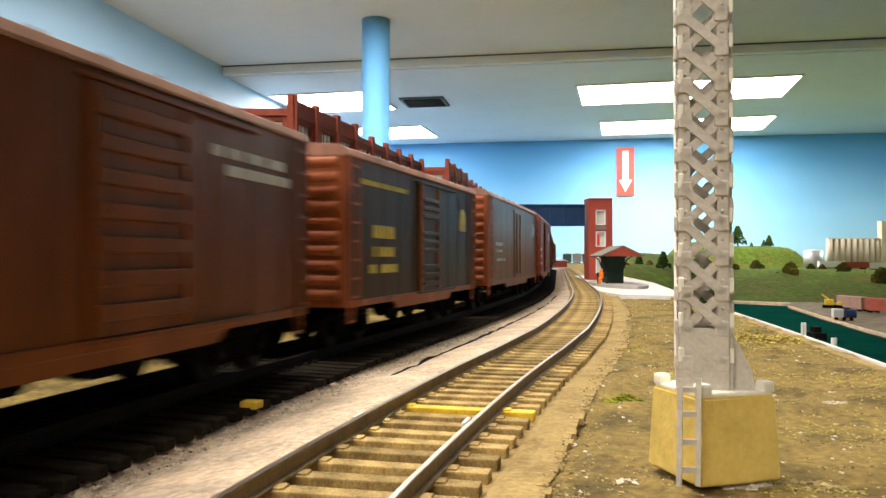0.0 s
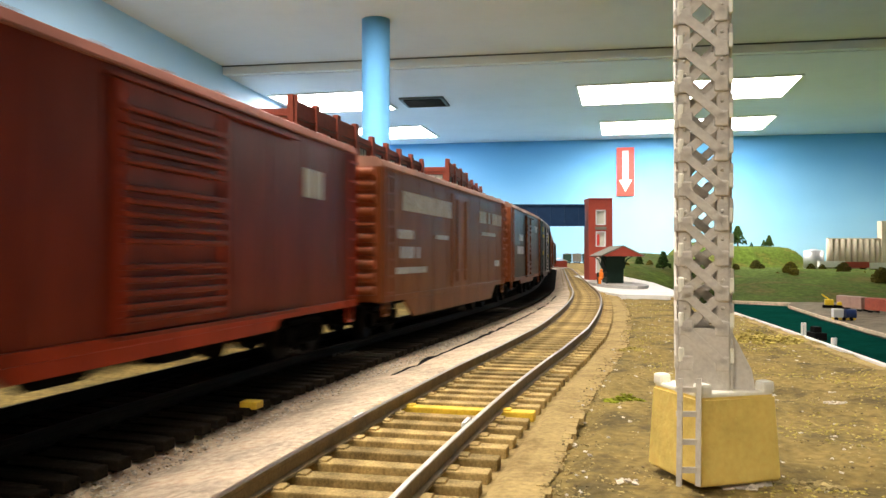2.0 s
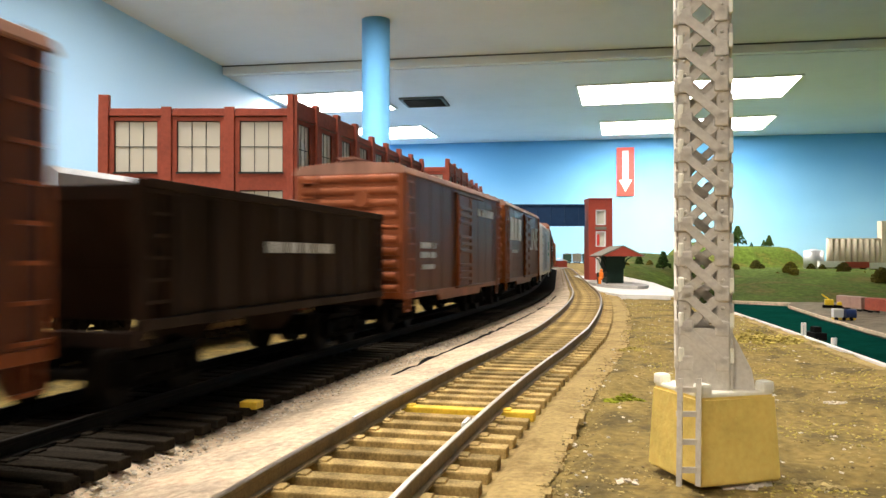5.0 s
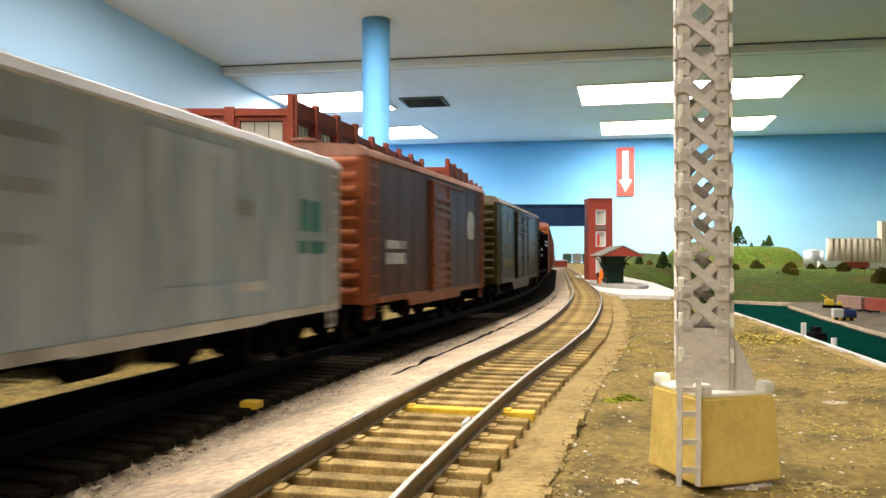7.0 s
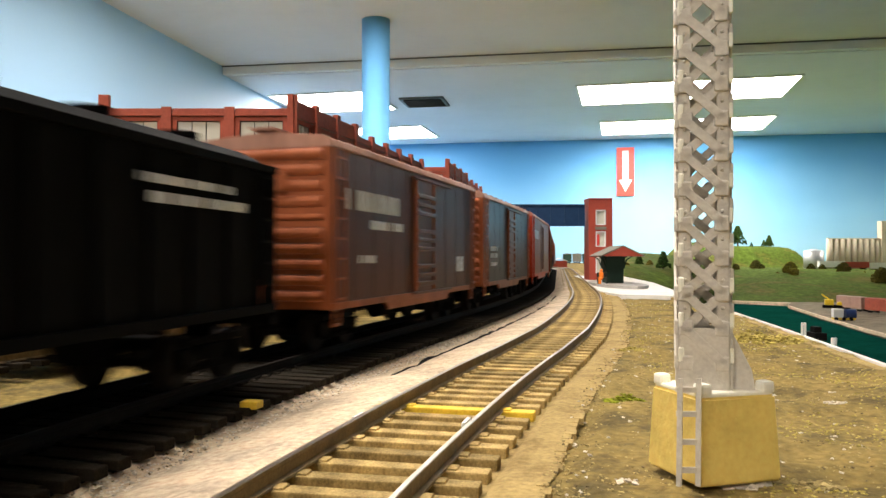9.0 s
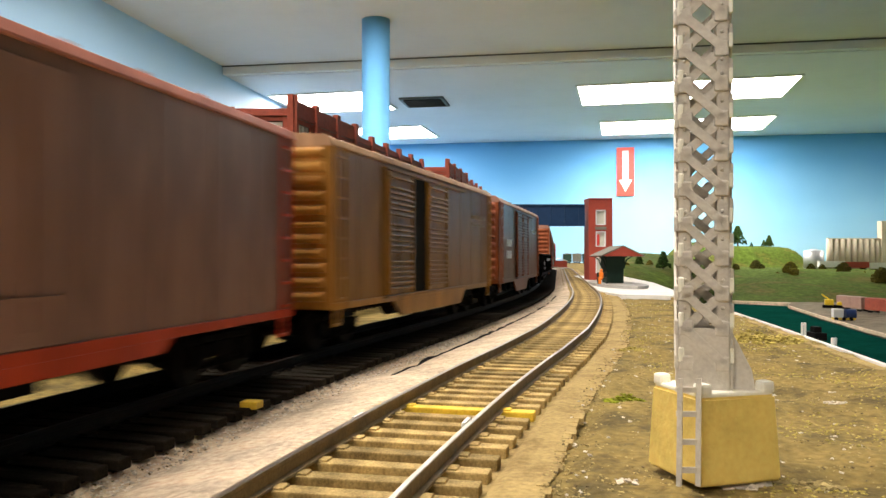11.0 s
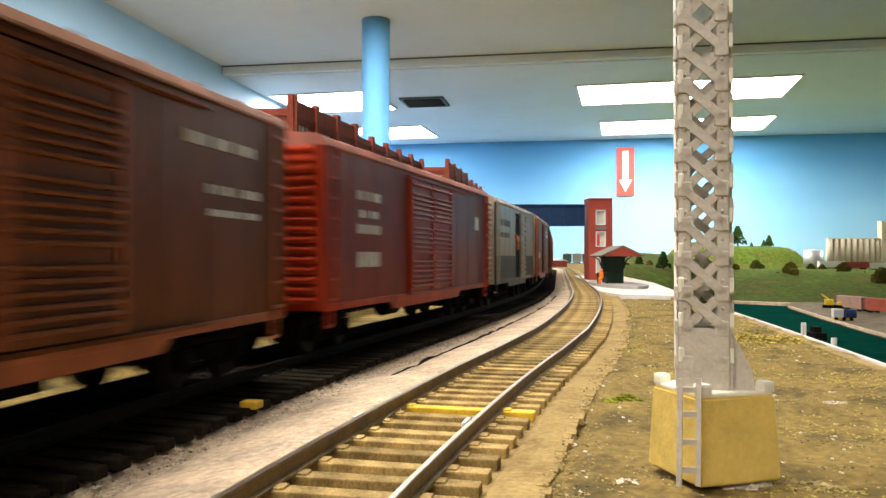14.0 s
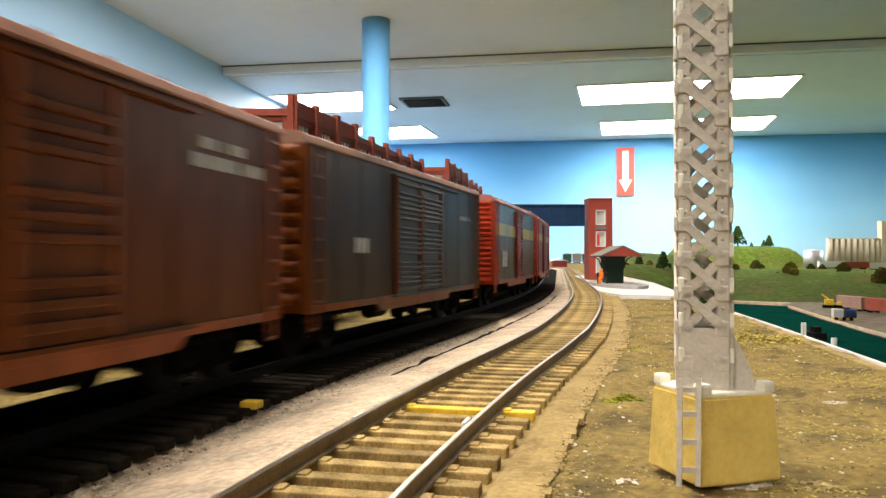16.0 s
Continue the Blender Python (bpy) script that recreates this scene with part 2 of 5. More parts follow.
def build_room():
    um, vm, hh = (U0 + U1) / 2, (V0 + V1) / 2, Z_HIGH + 0.1 - Z_FLOOR
    zc = (Z_HIGH + 0.1 + Z_FLOOR) / 2
    room_box("floor", (um, vm, Z_FLOOR - 0.05), (U1 - U0 + 0.4, V1 - V0 + 0.4, 0.1), M_FLOOR, "dark grey carpeted floor of the train room")
    room_box("wall_west", (U0 - 0.05, vm, zc), (0.1, V1 - V0, hh), M_WALLW_LIT, "sky-blue backdrop wall behind the factory, nearby light put into its pale paint")
    room_box("wall_east", (U1 + 0.05, vm, zc), (0.1, V1 - V0, hh), M_WALL, "sky-blue painted side wall of the room")
    room_box("wall_north", (um, V1 + 0.05, zc), (U1 - U0 + 0.2, 0.1, hh), M_WALL, "sky-blue painted backdrop wall, paler towards the layout")
    room_box("wall_south", (um, V0 - 0.05, zc), (U1 - U0 + 0.2, 0.1, hh), M_WALL, "sky-blue painted wall at the room's end")
    room_box("ceiling", (um, (V0 + VB) / 2, Z_HIGH + 0.04), (U1 - U0, VB - V0, 0.08), M_CEIL, "matt off-white painted ceiling")
    room_box("ceiling_lower", (um, (V1 + VB) / 2 + 0.02, Z_LOW + 0.06), (U1 - U0, V1 - VB - 0.04, 0.12), M_CEIL, "slightly lower off-white ceiling with light panels", "ceiling")
    room_box("beam", (um, VB + 0.001, Z_LOW + 0.022), (U1 - U0, 0.04, 0.046), M_BEAM, "pale painted beam where the ceiling steps down", bevel=0.003)
    # dark bar put in for the shadow line where the ceiling steps down
    room_box("trim", (um, VB - 0.022, Z_HIGH - 0.003), (U1 - U0, 0.006, 0.006), M_VENT, "dark strip standing for the shadow gap along the beam", "trim")
    # fluorescent troffers, with unseen ones added to brighten the layout
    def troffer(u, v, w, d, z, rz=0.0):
        r = root("ceiling_light", "lit white fluorescent ceiling panel in a thin white frame; those out of view are added", "ceiling light", ROOM @ pose(u + w / 2, v + d / 2, z, 0, 0, rz), "ceiling lights")
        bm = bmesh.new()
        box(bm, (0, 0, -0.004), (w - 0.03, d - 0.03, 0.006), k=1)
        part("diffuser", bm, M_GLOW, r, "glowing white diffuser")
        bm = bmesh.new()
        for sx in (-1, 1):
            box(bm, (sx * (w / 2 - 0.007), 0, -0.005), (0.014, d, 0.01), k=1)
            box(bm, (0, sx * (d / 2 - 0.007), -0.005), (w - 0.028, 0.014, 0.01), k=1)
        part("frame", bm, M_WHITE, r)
    # the last of these is unseen, added to brighten the right side
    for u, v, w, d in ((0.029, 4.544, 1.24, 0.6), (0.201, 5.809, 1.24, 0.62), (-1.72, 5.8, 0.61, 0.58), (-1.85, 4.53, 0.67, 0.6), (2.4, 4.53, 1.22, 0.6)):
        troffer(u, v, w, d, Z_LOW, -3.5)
    # three unseen panels added overhead and behind to light the near layout
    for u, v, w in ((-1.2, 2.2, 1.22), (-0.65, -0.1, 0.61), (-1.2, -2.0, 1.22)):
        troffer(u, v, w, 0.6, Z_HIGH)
    # air vent
    r = root("ceiling_vent", "dark square air vent with slats in the ceiling", "vent", ROOM @ pose(-0.94, 4.91, Z_LOW))
    bm = bmesh.new()
    box(bm, (0, 0, -0.004), (0.25, 0.25, 0.006), k=1)
    part("backing", bm, M_BLACK, r)
    bm = bmesh.new()
    for sx in (-1, 1):
        box(bm, (sx * 0.13, 0, -0.006), (0.02, 0.28, 0.012), k=1)
        box(bm, (0, sx * 0.13, -0.006), (0.24, 0.02, 0.012), k=1)
    part("frame", bm, M_VENT, r)
    for i in range(6):
        bm = bmesh.new()
        box(bm, (0, -0.1 + i * 0.04, -0.012), (0.24, 0.03, 0.003), rx=35, k=1)
        part("slat", bm, M_VENT, r)
    # column
    r = root("column", "round sky-blue painted steel column", "column", pose(-0.296, 3.43, Z_FLOOR), kind="structure")
    bm = bmesh.new()
    cyl(bm, (0, 0, (Z_HIGH - Z_FLOOR) / 2), 0.062, Z_HIGH - Z_FLOOR, 40, k=1)
    for f in bm.faces:
        f.smooth = len(f.verts) == 4
    part("shaft", bm, M_PIPE, r)
    # arrow sign on the far wall
    r = root("arrow_sign", "red sign with a white arrow pointing down", "sign", ROOM @ pose(0.435, V1 - 0.012, 0.745))
    bm = bmesh.new()
    box(bm, (0, 0, 0), (0.145, 0.012, 0.41), bevel=0.002, k=1)
    part("board", bm, M_RED, r)
    bm = bmesh.new()
    box(bm, (0, -0.009, 0.05), (0.05, 0.004, 0.25), k=1)
    prism(bm, [(-0.055, -0.07), (0.0, -0.17), (0.055, -0.07)], 0.0, 0.004, 1, pose(0, -0.007, 0, 90, 0, 0))
    part("arrow", bm, M_WHITE, r)


build_room()


# ---- layout ground ----
def terrain_height(x, y):
    """Height in metres of the scenery that lies beyond the near shelf."""
    a = x / max(y, 0.01)
    shore = float(np.interp(a, [0.2, 0.31, 0.345, 0.37, 0.47, 0.6], [1.0, 1.2, 2.6, 3.0, 2.85, 2.75]))
    top = float(np.interp(a, [0.2, 0.3, 0.37, 0.5], [0.012, 0.004, -0.035, -0.045]))
    k = min(1.0, max(0.0, (y - shore) / 1.0))
    k = k * k * (3 - 2 * k)
    z = -0.165 + (top + 0.165) * k
    z += 0.13 * math.exp(-abs((x - 1.93) / 0.31) ** 10 - abs((y - 5.2) / 0.46) ** 12) * k
    z += 0.05 * math.exp(-abs((x - 0.95) / 0.3) ** 2 - abs((y - 4.3) / 0.7) ** 2) * k
    z += 0.012 * noise.noise(Vector((x * 3, y * 3, 0.3))) * k + 0.004 * noise.noise(Vector((x * 14, y * 14, 1.3))) * k
    return z


def build_ground():
    # near shelf: dirt ground, right edge along the sea wall
    edge = [(70, -4600), (88, 60), (111, 195), (128, 292), (144, 392), (152, 470), (163, 560), (215, 800), (262, 1100), (385, 1700), (545, 2500), (905, 4300)]
    bm = bmesh.new()
    prism(bm, edge + [(-1150, 4300), (-1650, 2000), (-2600, -4600)], -40, -7.5)
    thing("ground", bm, M_DIRT, "brown dirt base of the railway layout", "ground", kind="structure")
    # fine relief of the near dirt
    bm = bmesh.new()
    rows = []
    ys = [40 + 3.2 * i for i in range(150)]
    for y in ys:
        xe = np.interp(y, [60, 195, 292, 392, 470, 560], [88, 111, 128, 144, 152, 163])
        s = np.interp(y, AY[I0 - 200:I0 + 600], SS[I0 - 200:I0 + 600])
        xa = on_line(s, b_off(s) + 22.8)[0]
        row = []
        for j in range(46):
            x = xa + (xe - xa) * j / 45
            q = Vector((x * 0.05, y * 0.05, 0))
            z = -3.4 + 1.2 * noise.noise(q) + 0.7 * noise.noise(q * 4) + 0.35 * noise.noise(q * 14)
            z -= 2.0 * max(0, 1 - j / 5)
            row.append(bm.verts.new((x * MM, y * MM, z * MM)))
        rows.append(row)
    for a, b in zip(rows, rows[1:]):
        for i in range(45):
            f = bm.faces.new((a[i], a[i + 1], b[i + 1], b[i]))
            f.smooth = True
    thing("grass_verge", bm, M_DIRT, "lumpy brown scenic turf beside the track", "ground", kind="structure")
    # sea wall cap
    bm = bmesh.new()
    pts = [(88, 60), (111, 195), (128, 292), (144, 392), (152, 470), (163, 560)]
    for (x0, y0), (x1, y1) in zip(pts, pts[1:]):
        L = math.hypot(x1 - x0, y1 - y0)
        box(bm, ((x0 + x1) / 2 + 1, (y0 + y1) / 2, -4.0), (L, 1.2, 2.4), rz=math.degrees(math.atan2(y1 - y0, x1 - x0)), bevel=0.3)
    ledge = bmesh.new()
    for (x0, y0), (x1, y1) in zip(pts, pts[1:]):
        L = math.hypot(x1 - x0, y1 - y0)
        box(ledge, ((x0 + x1) / 2 - 2.6, (y0 + y1) / 2, -4.2), (L, 3.6, 2.2), rz=math.degrees(math.atan2(y1 - y0, x1 - x0)), bevel=0.4)
    thing("wall_ledge", ledge, M_BED, "tan wooden ledge behind the harbour wall", "ledge", kind="structure")
    thing("sea_wall", bm, M_PAVE, "thin white capping of the harbour wall", "wall", kind="structure")
    # scenery beyond
    bm = bmesh.new()
    nx, ny = 110, 120
    g = []
    for i in range(nx):
        col = []
        for j in range(ny):
            y = 0.95 + (6.5 - 0.95) * (j / (ny - 1))
            x = 0.2 * y + 0.03 + (4.6 - 0.2 * y) * (i / (nx - 1)) ** 1.2
            col.append(bm.verts.new((x, y, terrain_height(x, y))))
        g.append(col)
    for i in range(nx - 1):
        for j in range(ny - 1):
            f = bm.faces.new((g[i][j], g[i + 1][j], g[i + 1][j + 1], g[i][j + 1]))
            f.smooth = True
    thing("hillside", bm, M_GRASS, "green grassy model hills above the harbour", "hill", kind="structure")
    bm = bmesh.new()
    prism(bm, [(90, -500), (4300, -500), (4300, 4300), (90, 4300)], -175, -160)
    thing("water", bm, M_WATER, "dark green glossy harbour water", "water", kind="structure")
    # quay
    bm = bmesh.new()
    prism(bm, [(950, 1500), (1010, 1850), (1110, 2290), (1225, 2760), (1330, 3000), (3200, 3000), (3200, 1500)], -175, -150)
    thing("quay", bm, M_QUAY, "sandy earth quay beside the harbour", "quay", kind="structure")
    bm = bmesh.new()
    pts = [(950, 1500), (1010, 1850), (1110, 2290), (1225, 2760)]
    for (x0, y0), (x1, y1) in zip(pts, pts[1:]):
        box(bm, ((x0 + x1) / 2, (y0 + y1) / 2, -152), (math.hypot(x1 - x0, y1 - y0), 8, 8), rz=math.degrees(math.atan2(y1 - y0, x1 - x0)), bevel=1)
    thing("quay_edge", bm, M_SAND, "sandy stone edge of the quay", "quay", kind="structure")
    bm = bmesh.new()
    pts = [(900, 3010), (1150, 3080), (1300, 2930)]
    for (x0, y0), (x1, y1) in zip(pts, pts[1:]):
        box(bm, ((x0 + x1) / 2, (y0 + y1) / 2, -155), (math.hypot(x1 - x0, y1 - y0) + 6, 30, 14), rz=math.degrees(math.atan2(y1 - y0, x1 - x0)), bevel=3)
    thing("shore_edge", bm, M_SAND, "pale sandy shore below the green bank", "shore", kind="structure")


def build_beds():
    # pale ballast between and under the tracks
    bm = bmesh.new()
    rings = []
    offs = [-24, -20, -17, 20, 23, 25, 28, 31, 36, 41, 44, 47, 50.2]
    hts = [-7.6, -5.2, -4.3, -4.3, -4.7, -5.2, -5.0, -4.4, -3.6, -3.0, -2.5, -2.3, -2.45]
    for s in np.arange(-900, 2900, 6.0):
        ring = []
        for o, z in zip(offs, hts):
            oo = 20 + (o - 20) * (b_off(s) - 30.6) / 31.0 if o > 20 else o
            x, y, _ = on_line(s, oo)
            z2 = z + (0.35 if o < 40 else 0.12) * noise.noise(Vector((x * 0.08, y * 0.08, 0))) + 0.3 * noise.noise(Vector((x * 0.4, y * 0.4, 0)))
            ring.append(bm.verts.new((x * MM, y * MM, z2 * MM)))
        rings.append(ring)
    for a, b in zip(rings, rings[1:]):
        for i in range(len(offs) - 1):
            f = bm.faces.new((a[i], a[i + 1], b[i + 1], b[i]))
            f.smooth = True
    thing("ballast", bm, M_SAND, "pale pinkish sand ballast between the tracks", "ballast", kind="structure")
    bm = bmesh.new()
    sweep(bm, [(-19, -8), (-16.6, -4.0), (15.5, -4.0), (17, -3.5), (22.0, -3.6), (22.8, -8)], -200, 2800, b_off)
    thing("roadbed", bm, M_BED, "tan cork roadbed under the empty track", "roadbed", kind="structure")
    # ballast darkened with the train's shade in its colour; only tie ends show
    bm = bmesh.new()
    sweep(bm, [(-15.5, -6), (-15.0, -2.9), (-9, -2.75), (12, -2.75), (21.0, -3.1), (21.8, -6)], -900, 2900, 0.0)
    thing("shaded_bed", bm, M_BED_SHADE, "ballast under the freight train's track, shade put into its dark colour", "ballast", kind="structure")
    # lip of the cork strip with a ragged edge
    bm = bmesh.new()
    random.seed(4)
    for s in np.arange(-150, 420, 3.0):
        x, y, h = on_line(s, b_off(s) + 22.0 + random.uniform(-0.35, 0.35))
        box(bm, (x, y, -4.9), (3.1, 1.6, 2.9 + random.uniform(-0.3, 0.3)), rz=heading_deg(h))
    thing("cork_edge", bm, M_BED, "ragged tan cork edge beside the track", "roadbed", kind="stuff")


RAIL_WEB = [(-0.85, -2.5), (0.85, -2.5), (0.85, -2.2), (0.22, -2.0), (0.22, -0.8), (0.4, -0.65), (0.4, -0.13), (-0.4, -0.13), (-0.4, -0.65), (-0.22, -0.8), (-0.22, -2.0), (-0.85, -2.2)]
RAIL_HEAD = [(-0.4, -0.13), (0.4, -0.13), (0.3, 0.0), (-0.3, 0.0)]


def build_track(name, label, off, s0, s1, head, web, tie_mat, spacing=6.6, limit=300, s_tie=None, yellow=None, reach=(14.9, 14.9)):
    r = root(name, label, "railway track", pose(0, 0, 0), "railway tracks", "structure")
    for side in (-8.75, 8.75):
        bm = bmesh.new()
        sweep(bm, [(a + side, z) for a, z in RAIL_HEAD], s0, s1, off)
        rail = part("rail", bm, head, r, "steel rail head, worn bright" if head is M_RAIL else "")
        bm = bmesh.new()
        sweep(bm, [(a + side, z) for a, z in RAIL_WEB], s0, s1, off)
        part("rail_web", bm, web, rail)
    bm = bmesh.new()
    box(bm, (0, (reach[0] - reach[1]) / 2, -3.3), (2.9, reach[0] + reach[1], 1.6), bevel=0.25)
    for y in (-10.1, -7.4, 7.4, 10.1):
        box(bm, (0, y, -2.5), (2.2, 1.5, 0.6), bevel=0.25)
    me = bpy.data.meshes.new("tie")
    bm.to_mesh(me)
    bm.free()
    me.materials.append(tie_mat)
    rnd = random.Random(7)
    n = 0
    s = s_tie if s_tie is not None else s0
    while s < s1 and n < limit:
        x, y, h = on_line(s, off(s) if callable(off) else off)
        t = new("tie", me)
        t.parent = r
        t.matrix_basis = pose(x * MM, y * MM, rnd.uniform(-0.12, 0.05) * MM, 0, 0, heading_deg(h) + rnd.uniform(-1.2, 1.2))
        if yellow is not None and abs(s - yellow) < spacing / 2:
            t.data = me.copy()
            t.data.materials[0] = M_TIEY
            t.matrix_basis = pose(x * MM, y * MM, 0.15 * MM, 0, 0, heading_deg(h))
            t["label"] = "yellow painted tie"
        n += 1
        s += spacing * rnd.uniform(0.97, 1.03)
    return r


build_ground()
build_beds()
track_b = build_track("railway_track", "empty model track with bright rails and tan ties", b_off, -200, 2800, M_RAIL, M_RAILW, M_TIE, s_tie=-130, yellow=-41)
build_track("railway_track", "model track under the freight train, ties and rails darkened for its shade", 0.0, -4600, 4850, M_RAILD, M_RAILD, M_TIED, s_tie=-140, spacing=5.3, reach=(14.9, 24.0))
build_track("railway_track", "model siding with dark rails beside the factory", c_off, -900, 2000, M_RAILD, M_RAILW, M_TIED, s_tie=-100, limit=120)


# ---- freight cars ----
PAINTS = {}


def paint(color, rough=0.3):
    key = (color, rough)
    if key not in PAINTS:
        PAINTS[key] = mat("car_paint", color, rough, vary=0.38, scale=34, streak=True, bump=0.12, bscale=700, spec=0.06 if rough < 0.6 else 0.03)
    return PAINTS[key]


# OXIDE is raised in tone, with the light on car ends put in
BROWN, OXIDE, RED, TAN = (0.21, 0.062, 0.016), (0.33, 0.1, 0.042), (0.42, 0.05, 0.02), (0.42, 0.205, 0.045)
GREEN, OLIVE, CHAR, BLACKC = (0.018, 0.036, 0.032), (0.048, 0.042, 0.014), (0.085, 0.046, 0.02), (0.007, 0.007, 0.007)
LIGHT, CREAM, BUFF, DKRED = (0.5, 0.6, 0.7), (0.42, 0.37, 0.28), (0.36, 0.15, 0.05), (0.3, 0.045, 0.02)
W_LET, Y_LET, G_LET = (0.76, 0.79, 0.82), (0.72, 0.56, 0.05), (0.03, 0.28, 0.24)
LETTER = {}


def letter_mat(color):
    if color not in LETTER:
        LETTER[color] = mat("car_lettering", color, 0.5, vary=0.3, scale=150)
    return LETTER[color]


def truck_mesh():
    bm = bmesh.new()
    for sy in (-1, 1):
        box(bm, (0, sy * 11.3, 6.2), (9, 1.6, 3.0), bevel=0.4)
        box(bm, (0, sy * 11.4, 8.6), (21, 1.4, 1.3), bevel=0.3)
        box(bm, (0, sy * 11.4, 3.6), (12, 1.4, 1.1), bevel=0.3)
        for sx in (-1, 1):
            box(bm, (sx * 9.6, sy * 11.4, 5.6), (3.6, 1.8, 4.0), bevel=0.4)
            box(bm, (sx * 6.4, sy * 11.4, 5.4), (6.5, 1.2, 1.1), ry=sx * 38)
        for i in range(3):
            cyl(bm, (-2.6 + 2.6 * i, sy * 11.5, 5.2), 1.0, 3.6, 8)
    box(bm, (0, 0, 7.4), (5.5, 21.5, 2.4), bevel=0.3)
    me = bpy.data.meshes.new("truck")
    bm.to_mesh(me)
    bm.free()
    me.materials.append(M_UNDER)
    bm = bmesh.new()
    for sy in (-1, 1):
        cyl(bm, (0, sy * 8.6, 0), 4.8, 2.6, 22, "y")
        cyl(bm, (0, sy * 7.4, 0), 5.4, 0.6, 22, "y")
        cyl(bm, (0, sy * 9.95, 0), 2.0, 0.5, 12, "y")
    cyl(bm, (0, 0, 0), 1.0, 17, 10, "y")
    wm = bpy.data.meshes.new("wheelset")
    bm.to_mesh(wm)
    bm.free()
    wm.materials.append(M_WHEEL)
    return me, wm


TRUCK, WHEELSET = truck_mesh()
CARS = []


def running_gear(r, L, inset=19.0):
    for sx in (-1, 1):
        t = new("truck", TRUCK)
        t.parent = r
        t.matrix_basis = pose(sx * (L / 2 - inset) * MM, 0, 0)
        for wx in (-9.6, 9.6):
            w = new("wheelset", WHEELSET)
            w.parent = t
            w.matrix_basis = pose(wx * MM, 0, 4.8 * MM)
        bm = bmesh.new()
        box(bm, (sx * (L / 2 + 3.2), 0, 9.2), (8.5, 2.2, 2.2), bevel=0.4)
        box(bm, (sx * (L / 2 + 7.4), sx * 0.9, 9.2), (3.2, 3.0, 3.2), bevel=0.7)
        box(bm, (sx * (L / 2 + 1.0), 0, 9.4), (2.0, 8.0, 5.0), bevel=0.5)
        part("coupler", bm, M_UNDER, r)


def ladder(r, x, y, z0, z1, w, material, axis="x", n=7):
    bm = bmesh.new()
    pr = []
    for i in range(n):
        z = z0 + (z1 - z0) * (i + 0.5) / n
        a, b = ((x - w / 2, y, z), (x + w / 2, y, z)) if axis == "x" else ((x, y - w / 2, z), (x, y + w / 2, z))
        pr.append((a, b))
    for d in (-w / 2, w / 2):
        pr.append((((x + d) if axis == "x" else x, y if axis == "x" else y + d, z0), ((x + d) if axis == "x" else x, y if axis == "x" else y + d, z1)))
    rods(bm, pr, 0.55)
    part("ladder", bm, material, r)


def ribbed_end(r, sx, L, W, z0, z1, material, n=9, peak=0.0):
    """A pressed steel end: a plate with horizontal ribs and corner posts."""
    bm = bmesh.new()
    x = sx * (L / 2 + 0.2)
    outline = [(-W / 2 + 0.3, z0), (W / 2 - 0.3, z0), (W / 2 - 0.3, z1)] + ([(0, z1 + peak)] if peak else []) + [(-W / 2 + 0.3, z1)]
    prism(bm, outline, -0.35, 0.35, MM, Matrix(((0, 0, 1, x * MM), (1, 0, 0, 0), (0, 1, 0, 0), (0, 0, 0, 1))))
    end = part("end_wall", bm, material, r)
    bm = bmesh.new()
    step = (z1 - z0 - 2.0) / n
    for i in range(n):
        z = z0 + 1.4 + step * (i + 0.5)
        big = step * (0.72 if i != n // 2 else 0.4)
        sec = []
        for j in range(7):
            a = math.pi * j / 6
            sec.append((x + sx * (0.35 + 1.25 * math.sin(a)), z - big / 2 * math.cos(a)))
        lo = [bm.verts.new((px * MM, -(W / 2 - 1.5) * MM, pz * MM)) for px, pz in sec]
        hi = [bm.verts.new((px * MM, (W / 2 - 1.5) * MM, pz * MM)) for px, pz in sec]
        for j in range(6):
            bm.faces.new((lo[j], lo[j + 1], hi[j + 1], hi[j]))
        bm.faces.new(lo)
        bm.faces.new(hi[::-1])
    bmesh.ops.recalc_face_normals(bm, faces=bm.faces)
    part("ribs", bm, material, end)
    ladder(r, x + sx * 1.7, sx * -(W / 2 - 5.0), z0 + 1, z1 - 1, 5.0, material, "y", 8)
    if peak:
        bm = bmesh.new()
        cyl(bm, (x + sx * 2.0, sx * 5.0, z1 - 9), 2.6, 0.6, 16, "x")
        cyl(bm, (x + sx * 1.2, sx * 5.0, z1 - 9), 0.5, 2.0, 8, "x")
        part("brake_wheel", bm, material, r)


def lettering(r, x, z, w, h, color, W, thick=0.16):
    """One line of lettering, as plain blocks."""
    bm = bmesh.new()
    rnd = random.Random(int(x * 31 + z * 17 + w))
    y = -W / 2 - thick / 2
    if h > 9 and w < h:
        box(bm, (x, y, z), (w, thick, h), bevel=0.05)
    elif w < h * 1.5:
        cyl(bm, (x, y, z), min(w, h) / 2, thick, 24, "y")
        box(bm, (x, y, z - h * 0.28), (w * 0.8, thick * 0.9, h * 0.4))
    else:
        cell = h * 0.74
        n = max(2, int(w / cell))
        for i in range(n):
            if n > 6 and rnd.random() < 0.12:
                continue
            xx = x - w / 2 + w * (i + 0.5) / n
            bw = w / n * 0.8
            box(bm, (xx, y, z), (bw * rnd.uniform(0.75, 1.0), thick, h))
    part("lettering", bm, letter_mat(color), r)


